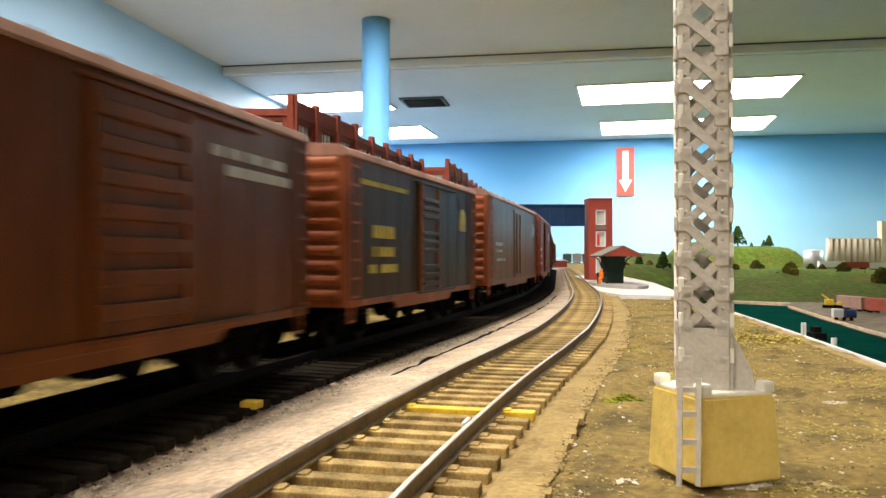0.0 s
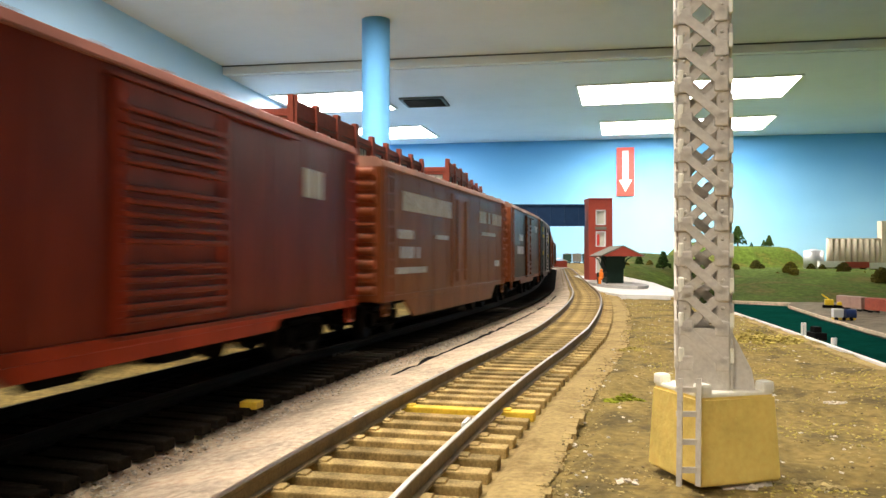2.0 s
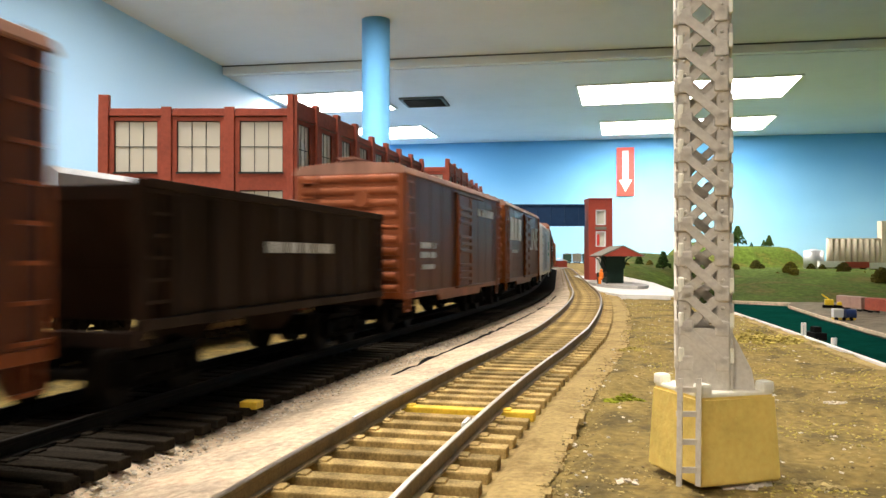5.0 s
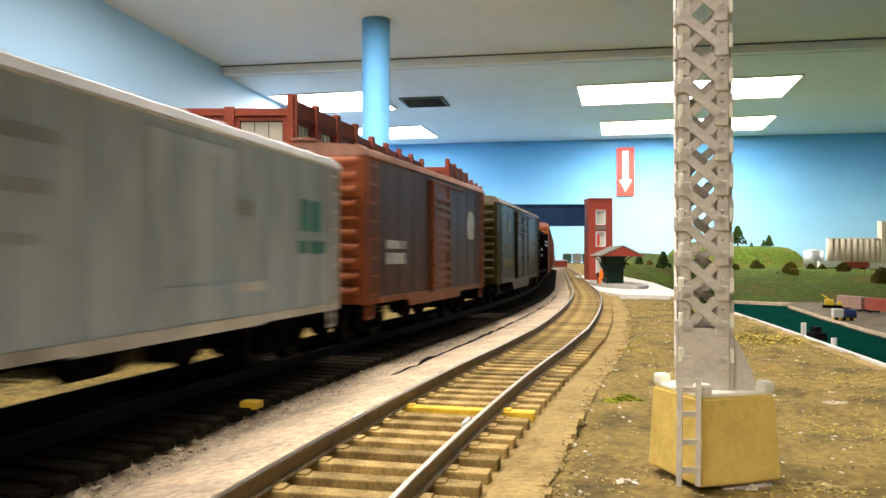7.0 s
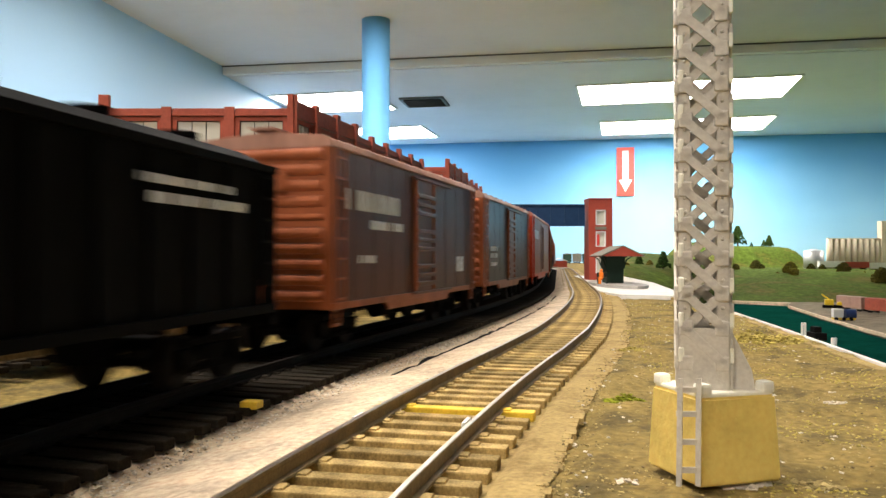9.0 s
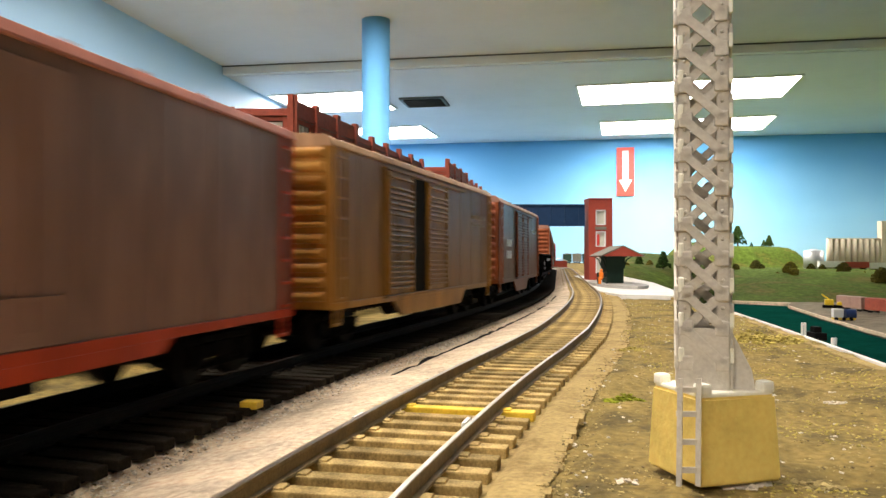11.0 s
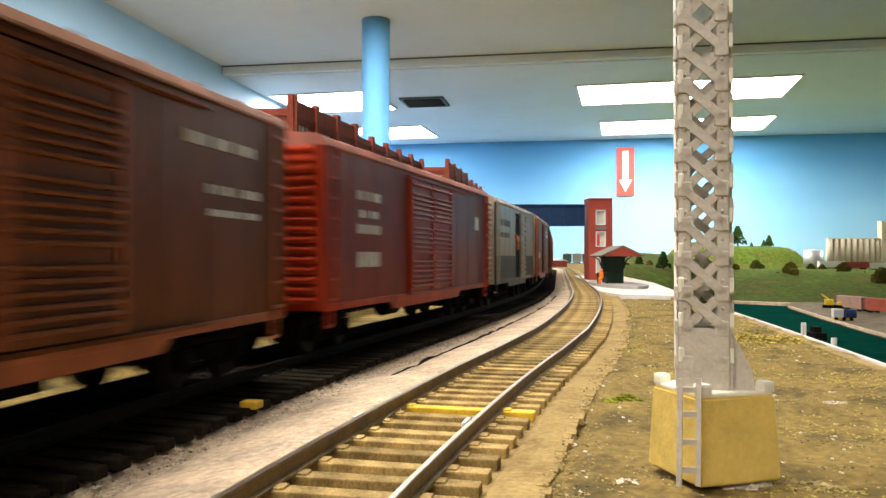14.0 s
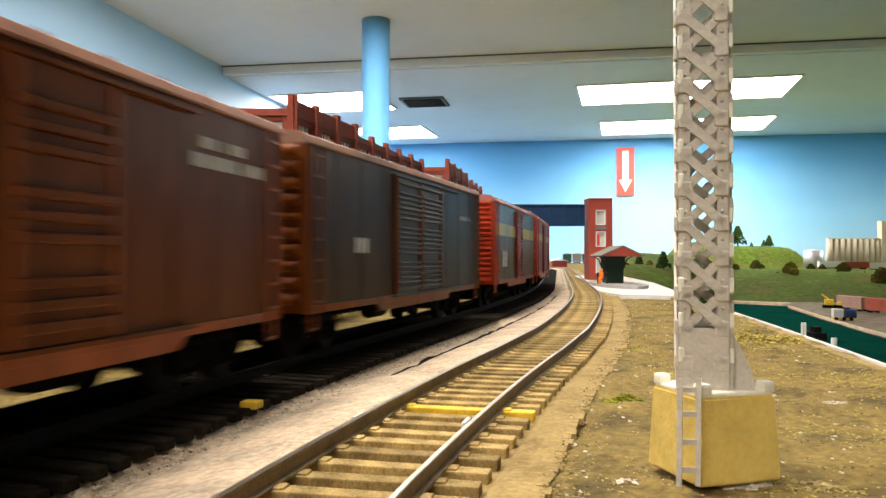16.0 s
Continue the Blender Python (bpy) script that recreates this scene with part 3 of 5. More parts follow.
def word(r, text, x, width, z, height, W):
    """A painted word on the car's side, from x on, set on the height z."""
    cu = bpy.data.curves.new("lettering", "FONT")
    cu.body = text
    cu.extrude = 0.02
    tmp = bpy.data.objects.new("lettering", cu)
    me = bpy.data.meshes.new_from_object(tmp)
    bpy.data.objects.remove(tmp)
    bm = bmesh.new()
    bm.from_mesh(me)
    xs, ys = [v.co.x for v in bm.verts], [v.co.y for v in bm.verts]
    kx, kz = width / (max(xs) - min(xs)), height / (max(ys) - min(ys))
    for v in bm.verts:
        v.co = Vector(((x + (v.co.x - min(xs)) * kx) * MM, (-W / 2 - 0.1 - v.co.z * 5) * MM, (z + (v.co.y - min(ys)) * kz) * MM))
    part("lettering", bm, letter_mat(W_LET), r)


def youngstown_door(r, x, w, z0, z1, W, material, ribs=12, open_gap=0.0, post=None):
    for sy in (-1, 1):
        bm = bmesh.new()
        box(bm, (x, sy * (W / 2 + 0.45), (z0 + z1) / 2), (w, 0.9, z1 - z0), bevel=0.15)
        door = part("door", bm, material, r)
        bm = bmesh.new()
        st = (z1 - z0 - 2) / ribs
        for i in range(ribs):
            if ribs < 8 or i % (ribs // 3) != ribs // 3 - 1:
                box(bm, (x, sy * (W / 2 + 1.2), z0 + 1 + st * (i + 0.5)), (w - 2.0, 1.3, st * 0.5), bevel=0.3)
        part("ribs", bm, material, door)
        for sx in (-1, 1):
            bm = bmesh.new()
            box(bm, (x + sx * (w / 2 - 0.5), sy * (W / 2 + 1.1), (z0 + z1) / 2), (1.1, 0.8, z1 - z0 - 0.5), bevel=0.1)
            part("door_post", bm, post or material, door)
    for sy in (-1, 1):
        for z in (z0 - 0.5, z1 + 0.4):
            bm = bmesh.new()
            box(bm, (x + w * 0.5, sy * (W / 2 + 0.8), z), (2 * w + 3, 1.4, 0.7), bevel=0.1)
            part("door_track", bm, material, r)


def boxcar(s0, L, side, end, label, door=None, doors=1, roof=None, bars=(), let=W_LET, h=51.6, door_x=None, door_w=None, sill=None, skirt=(0.21, 2.4), ribs=10, walk_board=True, seams=10,
           plug=False, band=None, gap=False, name="boxcar", ribbed_roof=True, sides_ribbed=False, hatches=False):
    W, z0 = 36.0, 11.4
    r = root(name, label, "boxcar" if name == "boxcar" else name.replace("_", " "), pose(0, 0, 0), "freight train cars")
    # sides and doors darkened against the ends: their shade is put into the paint
    side_shade = 0.66 if sum(side) < 0.9 else 0.9
    mb, me = paint(tuple(round(c * side_shade, 4) for c in side)), paint(end)
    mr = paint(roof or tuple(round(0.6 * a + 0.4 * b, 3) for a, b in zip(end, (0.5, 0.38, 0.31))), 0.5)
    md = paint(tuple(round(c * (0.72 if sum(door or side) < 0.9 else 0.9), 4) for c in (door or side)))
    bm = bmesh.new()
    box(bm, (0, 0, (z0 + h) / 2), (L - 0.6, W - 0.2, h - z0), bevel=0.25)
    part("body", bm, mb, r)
    # side sheets with seams
    n = seams
    bm = bmesh.new()
    box(bm, (0, 0, 0), (L / n - 0.28, 0.36, h - z0 - 2.2), bevel=0.12)
    sheet = bpy.data.meshes.new("side_sheet")
    bm.to_mesh(sheet)
    bm.free()
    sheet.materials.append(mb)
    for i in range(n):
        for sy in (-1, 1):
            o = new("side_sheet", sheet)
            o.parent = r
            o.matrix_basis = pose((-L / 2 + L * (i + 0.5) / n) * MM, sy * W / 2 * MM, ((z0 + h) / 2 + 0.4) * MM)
    if sides_ribbed:
        bm = bmesh.new()
        for i in range(2 * n + 1):
            for sy in (-1, 1):
                box(bm, (-L / 2 + 1 + (L - 2) * i / (2 * n), sy * (W / 2 + 0.4), (z0 + h) / 2), (1.0, 0.8, h - z0 - 1.2), bevel=0.2)
        part("side_ribs", bm, mb, r)
    bm = bmesh.new()
    for sy in (-1, 1):
        box(bm, (0, sy * (W / 2 + 0.1), z0 + 0.7), (L, 0.9, 1.8), bevel=0.2)
        hl, dr = skirt[0] * L, skirt[1]
        prism(bm, [(-hl - dr * 1.5, z0), (-hl, z0 - dr), (hl, z0 - dr), (hl + dr * 1.5, z0)], sy * (W / 2 - 0.1) - 0.4, sy * (W / 2 - 0.1) + 0.4, MM, Matrix(((1, 0, 0, 0), (0, 0, 1, 0), (0, 1, 0, 0), (0, 0, 0, 1))))
        for sx in (-1, 1):
            box(bm, (sx * (L / 2 - 0.5), sy * (W / 2 - 0.1), (z0 + h) / 2), (1.2, 1.1, h - z0), bevel=0.2)
            rods(bm, [((sx * (L / 2 - 2), sy * (W / 2), z0), (sx * (L / 2 - 2), sy * (W / 2), z0 - 4)), ((sx * (L / 2 - 6), sy * (W / 2), z0), (sx * (L / 2 - 6), sy * (W / 2), z0 - 4)), ((sx * (L / 2 - 2), sy * (W / 2), z0 - 4), (sx * (L / 2 - 6), sy * (W / 2), z0 - 4))], 0.6)
    bmesh.ops.recalc_face_normals(bm, faces=bm.faces)
    part("side_sill", bm, paint(sill) if sill else me, r)
    ribs = 16 if end in (RED, CREAM) else ribs
    ribbed_end(r, -1, L, W, z0, h - 0.2, me, ribs, 2.2)
    ribbed_end(r, 1, L, W, z0, h - 0.2, me, ribs, 2.2)
    bm = bmesh.new()
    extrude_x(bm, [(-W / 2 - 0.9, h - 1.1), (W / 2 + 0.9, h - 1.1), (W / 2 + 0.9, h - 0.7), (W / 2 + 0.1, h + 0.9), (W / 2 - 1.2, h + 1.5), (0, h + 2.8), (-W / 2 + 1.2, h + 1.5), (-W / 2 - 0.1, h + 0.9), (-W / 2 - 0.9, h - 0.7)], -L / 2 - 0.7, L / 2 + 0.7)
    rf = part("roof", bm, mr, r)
    bm = bmesh.new()
    for i in range(n + 1):
        x = -L / 2 + 1 + (L - 2) * i / n
        for sy in (-1, 1):
            box(bm, (x, sy * (W / 4), h + 2.2), (0.9, W / 2 - 2.0, 0.7), rx=sy * -4.6)
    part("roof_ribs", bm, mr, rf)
    if walk_board:
        bm = bmesh.new()
        for y in (-2.2, 0, 2.2):
            box(bm, (0, y, h + 3.9), (L + 3, 1.9, 0.6))
        for i in range(9):
            box(bm, (-L / 2 + 2 + (L - 4) * i / 8, 0, h + 3.1), (0.8, 6.4, 1.4))
        part("running_board", bm, mr, r)
    if hatches:
        for sx in (-1, 1):
            for sy in (-1, 1):
                bm = bmesh.new()
                box(bm, (sx * (L / 2 - 9), sy * 9, h + 3.2), (9, 9, 2.6), bevel=0.4)
                part("ice_hatch", bm, mr, r)
    zd0, zd1 = z0 + 1.8, h - 3.0
    dw = door_w or (23.0 if L > 150 else 20.0)
    dx = door_x if door_x is not None else (2.0 if doors == 1 else 0.0)
    gw = 14.0 if doors == 1 else 15.0
    if plug:
        for sy in (-1, 1):
            bm = bmesh.new()
            box(bm, (2, sy * (W / 2 + 0.3), (zd0 + zd1) / 2), (26, 0.7, zd1 - zd0), bevel=0.2)
            d = part("door", bm, md, r)
            bm = bmesh.new()
            rods(bm, [((x, sy * (W / 2 + 0.9), zd0 + 2), (x, sy * (W / 2 + 0.9), zd1 - 2)) for x in (-5, 8)] + [((-9, sy * (W / 2 + 0.9), zd0 + 6), (12, sy * (W / 2 + 0.9), zd0 + 6))], 0.6)
            part("lock_bar", bm, md, d)
    else:
        for i in range(doors):
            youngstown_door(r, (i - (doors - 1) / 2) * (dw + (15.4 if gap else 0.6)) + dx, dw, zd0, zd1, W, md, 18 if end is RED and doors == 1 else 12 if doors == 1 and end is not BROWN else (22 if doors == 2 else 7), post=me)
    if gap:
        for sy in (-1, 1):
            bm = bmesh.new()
            # black sheet on the solid body, put there for the shade inside
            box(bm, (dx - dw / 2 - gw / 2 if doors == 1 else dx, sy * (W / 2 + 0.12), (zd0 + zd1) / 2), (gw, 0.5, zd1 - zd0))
            part("door_gap_shade", bm, M_BLACK, r, "black sheet standing for the shade inside a door left ajar")
    if band:
        bm = bmesh.new()
        z_lo, z_hi, col = band
        for sy in (-1, 1):
            box(bm, (0, sy * (W / 2 + 0.16), (z_lo + z_hi) / 2), (L - 2.4, 0.36, z_hi - z_lo))
        part("painted_band", bm, paint(col), r)
    for sy in (-1,):
        ladder(r, -L / 2 + 4.4, -W / 2 - 1.0, z0, h - 1, 5.5, me, "x", 8)
        ladder(r, L / 2 - 4.4, -W / 2 - 1.0, z0, h - 1, 5.5, me, "x", 8)
    for b in bars:
        lettering(r, b[0] * L, z0 + b[1] * (h - z0), b[2] * L, b[3] * (h - z0), b[4] if len(b) > 4 else let, W + 0.72)
    bm = bmesh.new()
    box(bm, (0, 0, 9.6), (L - 4, 5, 3.6))
    for x in (-0.18, 0.0, 0.18):
        box(bm, (x * L, 0, 10.2), (2, W - 4, 2.6))
    box(bm, (0.08 * L, -8, 8.0), (12, 5, 5), bevel=0.6)
    cyl(bm, (-0.1 * L, -9, 8.0), 2.4, 11, 12, "x")
    part("underframe", bm, M_UNDER, r)
    running_gear(r, L)
    CARS.append((r, s0 + L / 2))
    return r


def hopper(s0, L, color, label, h=41.0, covered=True, bars=(), let=W_LET):
    W, z0 = 35.6, 14.0
    r = root("hopper_car", label, "hopper car", pose(0, 0, 0), "freight train cars")
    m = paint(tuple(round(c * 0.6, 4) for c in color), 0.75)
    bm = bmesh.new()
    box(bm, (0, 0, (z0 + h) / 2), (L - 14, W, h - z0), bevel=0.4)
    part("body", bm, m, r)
    for sx in (-1, 1):
        bm = bmesh.new()
        sec = [(-L / 2 + 1.5, h - 1), (-L / 2 + 1.5, h - 3), (-L / 2 + 7.2, z0 + 8), (-L / 2 + 7.2, h - 1)]
        prism(bm, [(sx * x, z) for x, z in sec], -W / 2 + 1, W / 2 - 1, MM, pose(0, 0, 0, 90, 0, 0))
        bmesh.ops.recalc_face_normals(bm, faces=bm.faces)
        part("slope_sheet", bm, m, r)
        bm = bmesh.new()
        for sy in (-1, 1):
            rods(bm, [((sx * (L / 2 - 1), sy * (W / 2 - 1), 11), (sx * (L / 2 - 1), sy * (W / 2 - 1), h)), ((sx * (L / 2 - 1), sy * (W / 2 - 1), 13), (sx * (L / 2 - 8), sy * (W / 2 - 1), h - 6))], 1.2)
        box(bm, (sx * (L / 2 - 1), 0, 11.5), (2, W, 2.4))
        part("end_frame", bm, m, r)
        ladder(r, sx * (L / 2 - 0.2), -sx * (W / 2 - 5), 12, h, 5, m, "y", 7)
        ladder(r, sx * (L / 2 - 4), -W / 2 - 0.4, 12, h, 5, m, "x", 7)
    for i in range(9):
        x = -L / 2 + 9 + (L - 18) * i / 8
        for sy in (-1, 1):
            bm = bmesh.new()
            box(bm, (x, sy * (W / 2 + 0.4), (z0 + h) / 2 - 0.5), (0.9, 0.9, h - z0 - 3), bevel=0.15)
            part("side_post", bm, m, r)
    for sy in (-1, 1):
        bm = bmesh.new()
        box(bm, (0, sy * (W / 2 + 0.3), h - 0.6), (L - 2, 1.6, 1.5), bevel=0.2)
        part("top_rail", bm, m, r)
        bm = bmesh.new()
        box(bm, (0, sy * (W / 2 + 0.3), z0 - 0.2), (L - 2, 1.4, 1.8), bevel=0.2)
        part("side_sill", bm, m, r)
    if covered:
        bm = bmesh.new()
        extrude_x(bm, [(-W / 2, h), (W / 2, h), (W / 2 - 6, h + 3.2), (0, h + 4.0), (-W / 2 + 6, h + 3.2)], -L / 2 + 3, L / 2 - 3)
        part("roof", bm, m, r)
        for i in range(4):
            bm = bmesh.new()
            cyl(bm, (-L * 0.33 + i * L * 0.22, -7, h + 4), 4.0, 2.0, 16)
            part("roof_hatch", bm, m, r)
    else:
        bm = bmesh.new()
        box(bm, (0, 0, h - 2.5), (L - 16, W - 2, 3), bevel=1.0)
        part("coal_load", bm, M_BLACK, r)
    for x in (-0.17, 0.17):
        bm = bmesh.new()
        cyl(bm, (x * L, 0, 10.5), 4.5, 8, 4, r2=11)
        part("hopper_chute", bm, m, r)
    for b in bars:
        lettering(r, b[0] * L, z0 + b[1] * (h - z0), b[2] * L, b[3] * (h - z0), let, W + 1.9)
    running_gear(r, L, 15)
    CARS.append((r, s0 + L / 2))


def gondola(s0, L, color, label, h=26.2, bars=()):
    W, z0 = 35.6, 11.5
    r = root("gondola_car", label, "gondola car", pose(0, 0, 0), "freight train cars")
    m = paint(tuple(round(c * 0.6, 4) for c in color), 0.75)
    for sy in (-1, 1):
        bm = bmesh.new()
        box(bm, (0, sy * (W / 2 - 0.5), (z0 + h) / 2), (L, 1.0, h - z0), bevel=0.2)
        w = part("side_wall", bm, m, r)
        for i in range(15):
            bm = bmesh.new()
            box(bm, (-L / 2 + 2 + (L - 4) * i / 14, sy * (W / 2 + 0.5), (z0 + h) / 2), (1.2, 1.0, h - z0 - 1), bevel=0.2)
            part("side_post", bm, m, w)
        bm = bmesh.new()
        box(bm, (0, sy * (W / 2 + 0.1), h), (L, 2.2, 1.1), bevel=0.2)
        box(bm, (0, sy * (W / 2 + 0.1), z0), (L, 1.6, 2.2), bevel=0.2)
        part("side_sill", bm, m, w)
    for sx in (-1, 1):
        ribbed_end(r, sx, L, W, z0, h, m, 5)
        ladder(r, sx * (L / 2 - 4), -W / 2 - 1.2, z0, h, 5, m, "x", 5)
    bm = bmesh.new()
    box(bm, (0, 0, z0), (L - 1, W - 2, 1.6))
    part("deck", bm, M_UNDER, r)
    bm = bmesh.new()
    box(bm, (0, 0, 9.4), (L - 4, 6, 4))
    for x in (-0.25, -0.1, 0.1, 0.25):
        box(bm, (x * L, 0, 10), (2, W - 4, 3))
    part("underframe", bm, M_UNDER, r)
    for b in bars:
        lettering(r, b[0] * L, z0 + b[1] * (h - z0), b[2] * L, b[3] * (h - z0), (0.16, 0.17, 0.18), W + 2.1)
    running_gear(r, L)
    CARS.append((r, s0 + L / 2))


def caboose(s0, L, label):
    W, z0, h = 34.0, 12.0, 38.5
    r = root("caboose", label, "caboose", pose(0, 0, 0), "freight train cars")
    m, mk = paint(RED), paint(CHAR, 0.6)
    bm = bmesh.new()
    box(bm, (0, 0, (z0 + h) / 2), (L - 18, W - 2, h - z0), bevel=0.3)
    part("body", bm, m, r)
    bm = bmesh.new()
    extrude_x(bm, [(-W / 2 - 0.6, h - 0.4), (W / 2 + 0.6, h - 0.4), (W / 2 + 0.6, h + 0.6), (0, h + 2.8), (-W / 2 - 0.6, h + 0.6)], -L / 2 + 1, L / 2 - 1)
    part("roof", bm, mk, r)
    bm = bmesh.new()
    box(bm, (0, 0, h + 5.5), (24, 28, 9), bevel=0.3)
    cup = part("cupola", bm, m, r)
    bm = bmesh.new()
    extrude_x(bm, [(-16, h + 9.6), (16, h + 9.6), (16, h + 10.6), (0, h + 12), (-16, h + 10.6)], -13.5, 13.5)
    part("cupola_roof", bm, mk, cup)
    for x in (-6, 6):
        bm = bmesh.new()
        box(bm, (x, -14.2, h + 6.2), (7, 0.8, 4))
        part("window", bm, M_PANED, cup)
    for x in (-0.28, -0.1, 0.1, 0.28):
        bm = bmesh.new()
        box(bm, (x * L, -W / 2 + 0.8, 29), (7, 0.8, 8))
        part("window", bm, M_PANED, r)
    for sx in (-1, 1):
        bm = bmesh.new()
        box(bm, (sx * (L / 2 - 5), 0, 11.6), (10, W - 2, 1.2))
        rods(bm, [((sx * (L / 2 - 1), y, 12), (sx * (L / 2 - 1), y, 22)) for y in (-15, -8, 8, 15)] + [((sx * (L / 2 - 1), -15, 22), (sx * (L / 2 - 1), 15, 22))] + [((sx * (L / 2 - 1), y, 12), (sx * (L / 2 - 1), y, h)) for y in (-14.5, 14.5)], 0.8)
        part("platform", bm, m, r)
    bm = bmesh.new()
    box(bm, (0, 0, 9.8), (L - 12, 6, 4))
    part("underframe", bm, M_UNDER, r)
    running_gear(r, L, 18)
    CARS.append((r, s0 + L / 2))


def build_train():
    RIGHT_MARK = [(0.3, 0.8, 0.22, 0.05), (0.33, 0.72, 0.2, 0.05)]
    DATA = [(-0.32, 0.42, 0.12, 0.05), (-0.32, 0.34, 0.12, 0.05), (-0.32, 0.24, 0.1, 0.04)]
    boxcar(-146, 139, BROWN, BROWN, "weathered brown boxcar with ribbed door and pale lettering", door_x=6.0, door_w=24.0, bars=RIGHT_MARK + DATA)
    boxcar(15, 134, CHAR, OXIDE, "charcoal boxcar with rust-red ends and yellow lettering", door=CHAR, let=Y_LET,
           bars=[(-0.29, 0.83, 0.3, 0.035), (-0.3, 0.5, 0.13, 0.09), (-0.3, 0.36, 0.13, 0.07), (-0.3, 0.24, 0.17, 0.06), (0.35, 0.68, 0.08, 0.22)])
    boxcar(170, 178, BUFF, OXIDE, "plain brown boxcar with plug door and dusty sides", h=53.2, plug=True,
           bars=[(0.4, 0.72, 0.06, 0.2), (-0.33, 0.46, 0.11, 0.04), (-0.33, 0.38, 0.1, 0.03), (-0.3, 0.28, 0.14, 0.03)])
    boxcar(365, 172, DKRED, RED, "red boxcar with bright red ends and small white lettering", door_x=-1.0, door_w=30.0, h=53.0, door=DKRED,
           bars=[(-0.32, 0.45, 0.1, 0.05), (-0.32, 0.33, 0.1, 0.06), (-0.31, 0.2, 0.14, 0.04), (0.33, 0.72, 0.07, 0.16)])
    boxcar(551, 171, (0.4, 0.14, 0.04), OXIDE, "brown plug-door boxcar with a broad white lettering band", h=51.4, sill=(0.26, 0.085, 0.025), skirt=(0.33, 6.0), plug=True,
           bars=[(-0.23, 0.76, 0.33, 0.15), (0.33, 0.76, 0.27, 0.13), (-0.37, 0.5, 0.1, 0.07), (-0.36, 0.36, 0.13, 0.09), (-0.34, 0.22, 0.18, 0.05), (-0.14, 0.5, 0.09, 0.04), (0.3, 0.58, 0.16, 0.04), (0.06, 0.62, 0.05, 0.14), (0.02, 0.4, 0.06, 0.1), (0.4, 0.25, 0.06, 0.07)])
    boxcar(744, 141, CHAR, OXIDE, "dark grey-brown boxcar with rust ends and white lettering", door=BROWN,
           bars=[(-0.2, 0.6, 0.12, 0.09), (-0.22, 0.42, 0.2, 0.11), (0.33, 0.78, 0.12, 0.1)])
    boxcar(900, 140, GREEN, GREEN, "dark green boxcar with a silver-grey door and yellow lettering", door_x=1.5, door_w=27.0, door=(0.42, 0.42, 0.4), let=Y_LET, roof=(0.3, 0.3, 0.28),
           bars=[(-0.3, 0.85, 0.1, 0.09), (-0.26, 0.72, 0.2, 0.05), (-0.26, 0.4, 0.12, 0.07), (0.33, 0.7, 0.09, 0.16), (0.33, 0.35, 0.06, 0.08)])
    boxcar(1056, 134, (0.14, 0.06, 0.042), OXIDE, "brown boxcar with rust-red ends and worn pale door", door=OXIDE, bars=[(-0.3, 0.45, 0.1, 0.08), (0.33, 0.7, 0.08, 0.05)])
    hopper(1211, 112, (0.07, 0.05, 0.04), "grey-brown open coal hopper car", 36.5, covered=False, bars=[(0.0, 0.55, 0.3, 0.1)])
    boxcar(1338, 140, BROWN, OXIDE, "brown boxcar with heavy ribbed ends", bars=[(0.3, 0.8, 0.22, 0.08)] + DATA)
    big = boxcar(1495, 150, (0.15, 0.042, 0.012), BROWN, "brown boxcar with very large white lettering", door_x=6.0, bars=[(-0.35, 0.7, 0.08, 0.3), (-0.25, 0.7, 0.08, 0.3), (-0.15, 0.7, 0.08, 0.3), (-0.28, 0.4, 0.14, 0.04)])
    word(big, "LINE", 20.0, 51.0, 28.8, 14.6, 36.7)
    boxcar(1666, 137, LIGHT, (0.66, 0.66, 0.63), "pale blue-grey refrigerator car with a green emblem", plug=True, roof=(0.72, 0.72, 0.7), let=(0.3, 0.33, 0.35), name="refrigerator_car", h=47.6, skirt=(0.2, 0.6),
           bars=[(0.37, 0.62, 0.09, 0.2, G_LET), (0.37, 0.42, 0.13, 0.08, G_LET), (-0.3, 0.78, 0.14, 0.05), (-0.3, 0.6, 0.12, 0.05), (-0.3, 0.42, 0.1, 0.04), (0.05, 0.62, 0.05, 0.08), (0.14, 0.62, 0.05, 0.08), (0.12, 0.2, 0.16, 0.05, W_LET)])
    boxcar(1819, 136, (0.17, 0.08, 0.055), OXIDE, "faded brown boxcar with a round white herald", h=53.2, door=OXIDE, bars=[(-0.32, 0.4, 0.12, 0.06), (-0.32, 0.3, 0.12, 0.08), (0.34, 0.62, 0.09, 0.28)])
    boxcar(1984, 169, OLIVE, OLIVE, "dark olive-green double-door boxcar with dull yellow lettering", skirt=(0.18, 4.5), door=OLIVE, doors=2, let=(0.22, 0.18, 0.06),
           bars=[(-0.29, 0.72, 0.06, 0.18), (-0.29, 0.45, 0.12, 0.06), (-0.28, 0.25, 0.2, 0.08), (0.36, 0.55, 0.1, 0.05)])
    hopper(2164, 117, BLACKC, "black covered hopper car with small white lettering", 43.0, bars=[(-0.28, 0.55, 0.12, 0.06), (-0.28, 0.4, 0.12, 0.06), (0.2, 0.78, 0.25, 0.05), (0.24, 0.68, 0.28, 0.06)])
    boxcar(2309, 142, (0.17, 0.07, 0.045), OXIDE, "brown boxcar with pale lettering and rust ends", h=52.6, bars=[(-0.3, 0.68, 0.3, 0.13), (-0.22, 0.53, 0.2, 0.06), (0.34, 0.25, 0.08, 0.14), (-0.33, 0.3, 0.1, 0.05)])
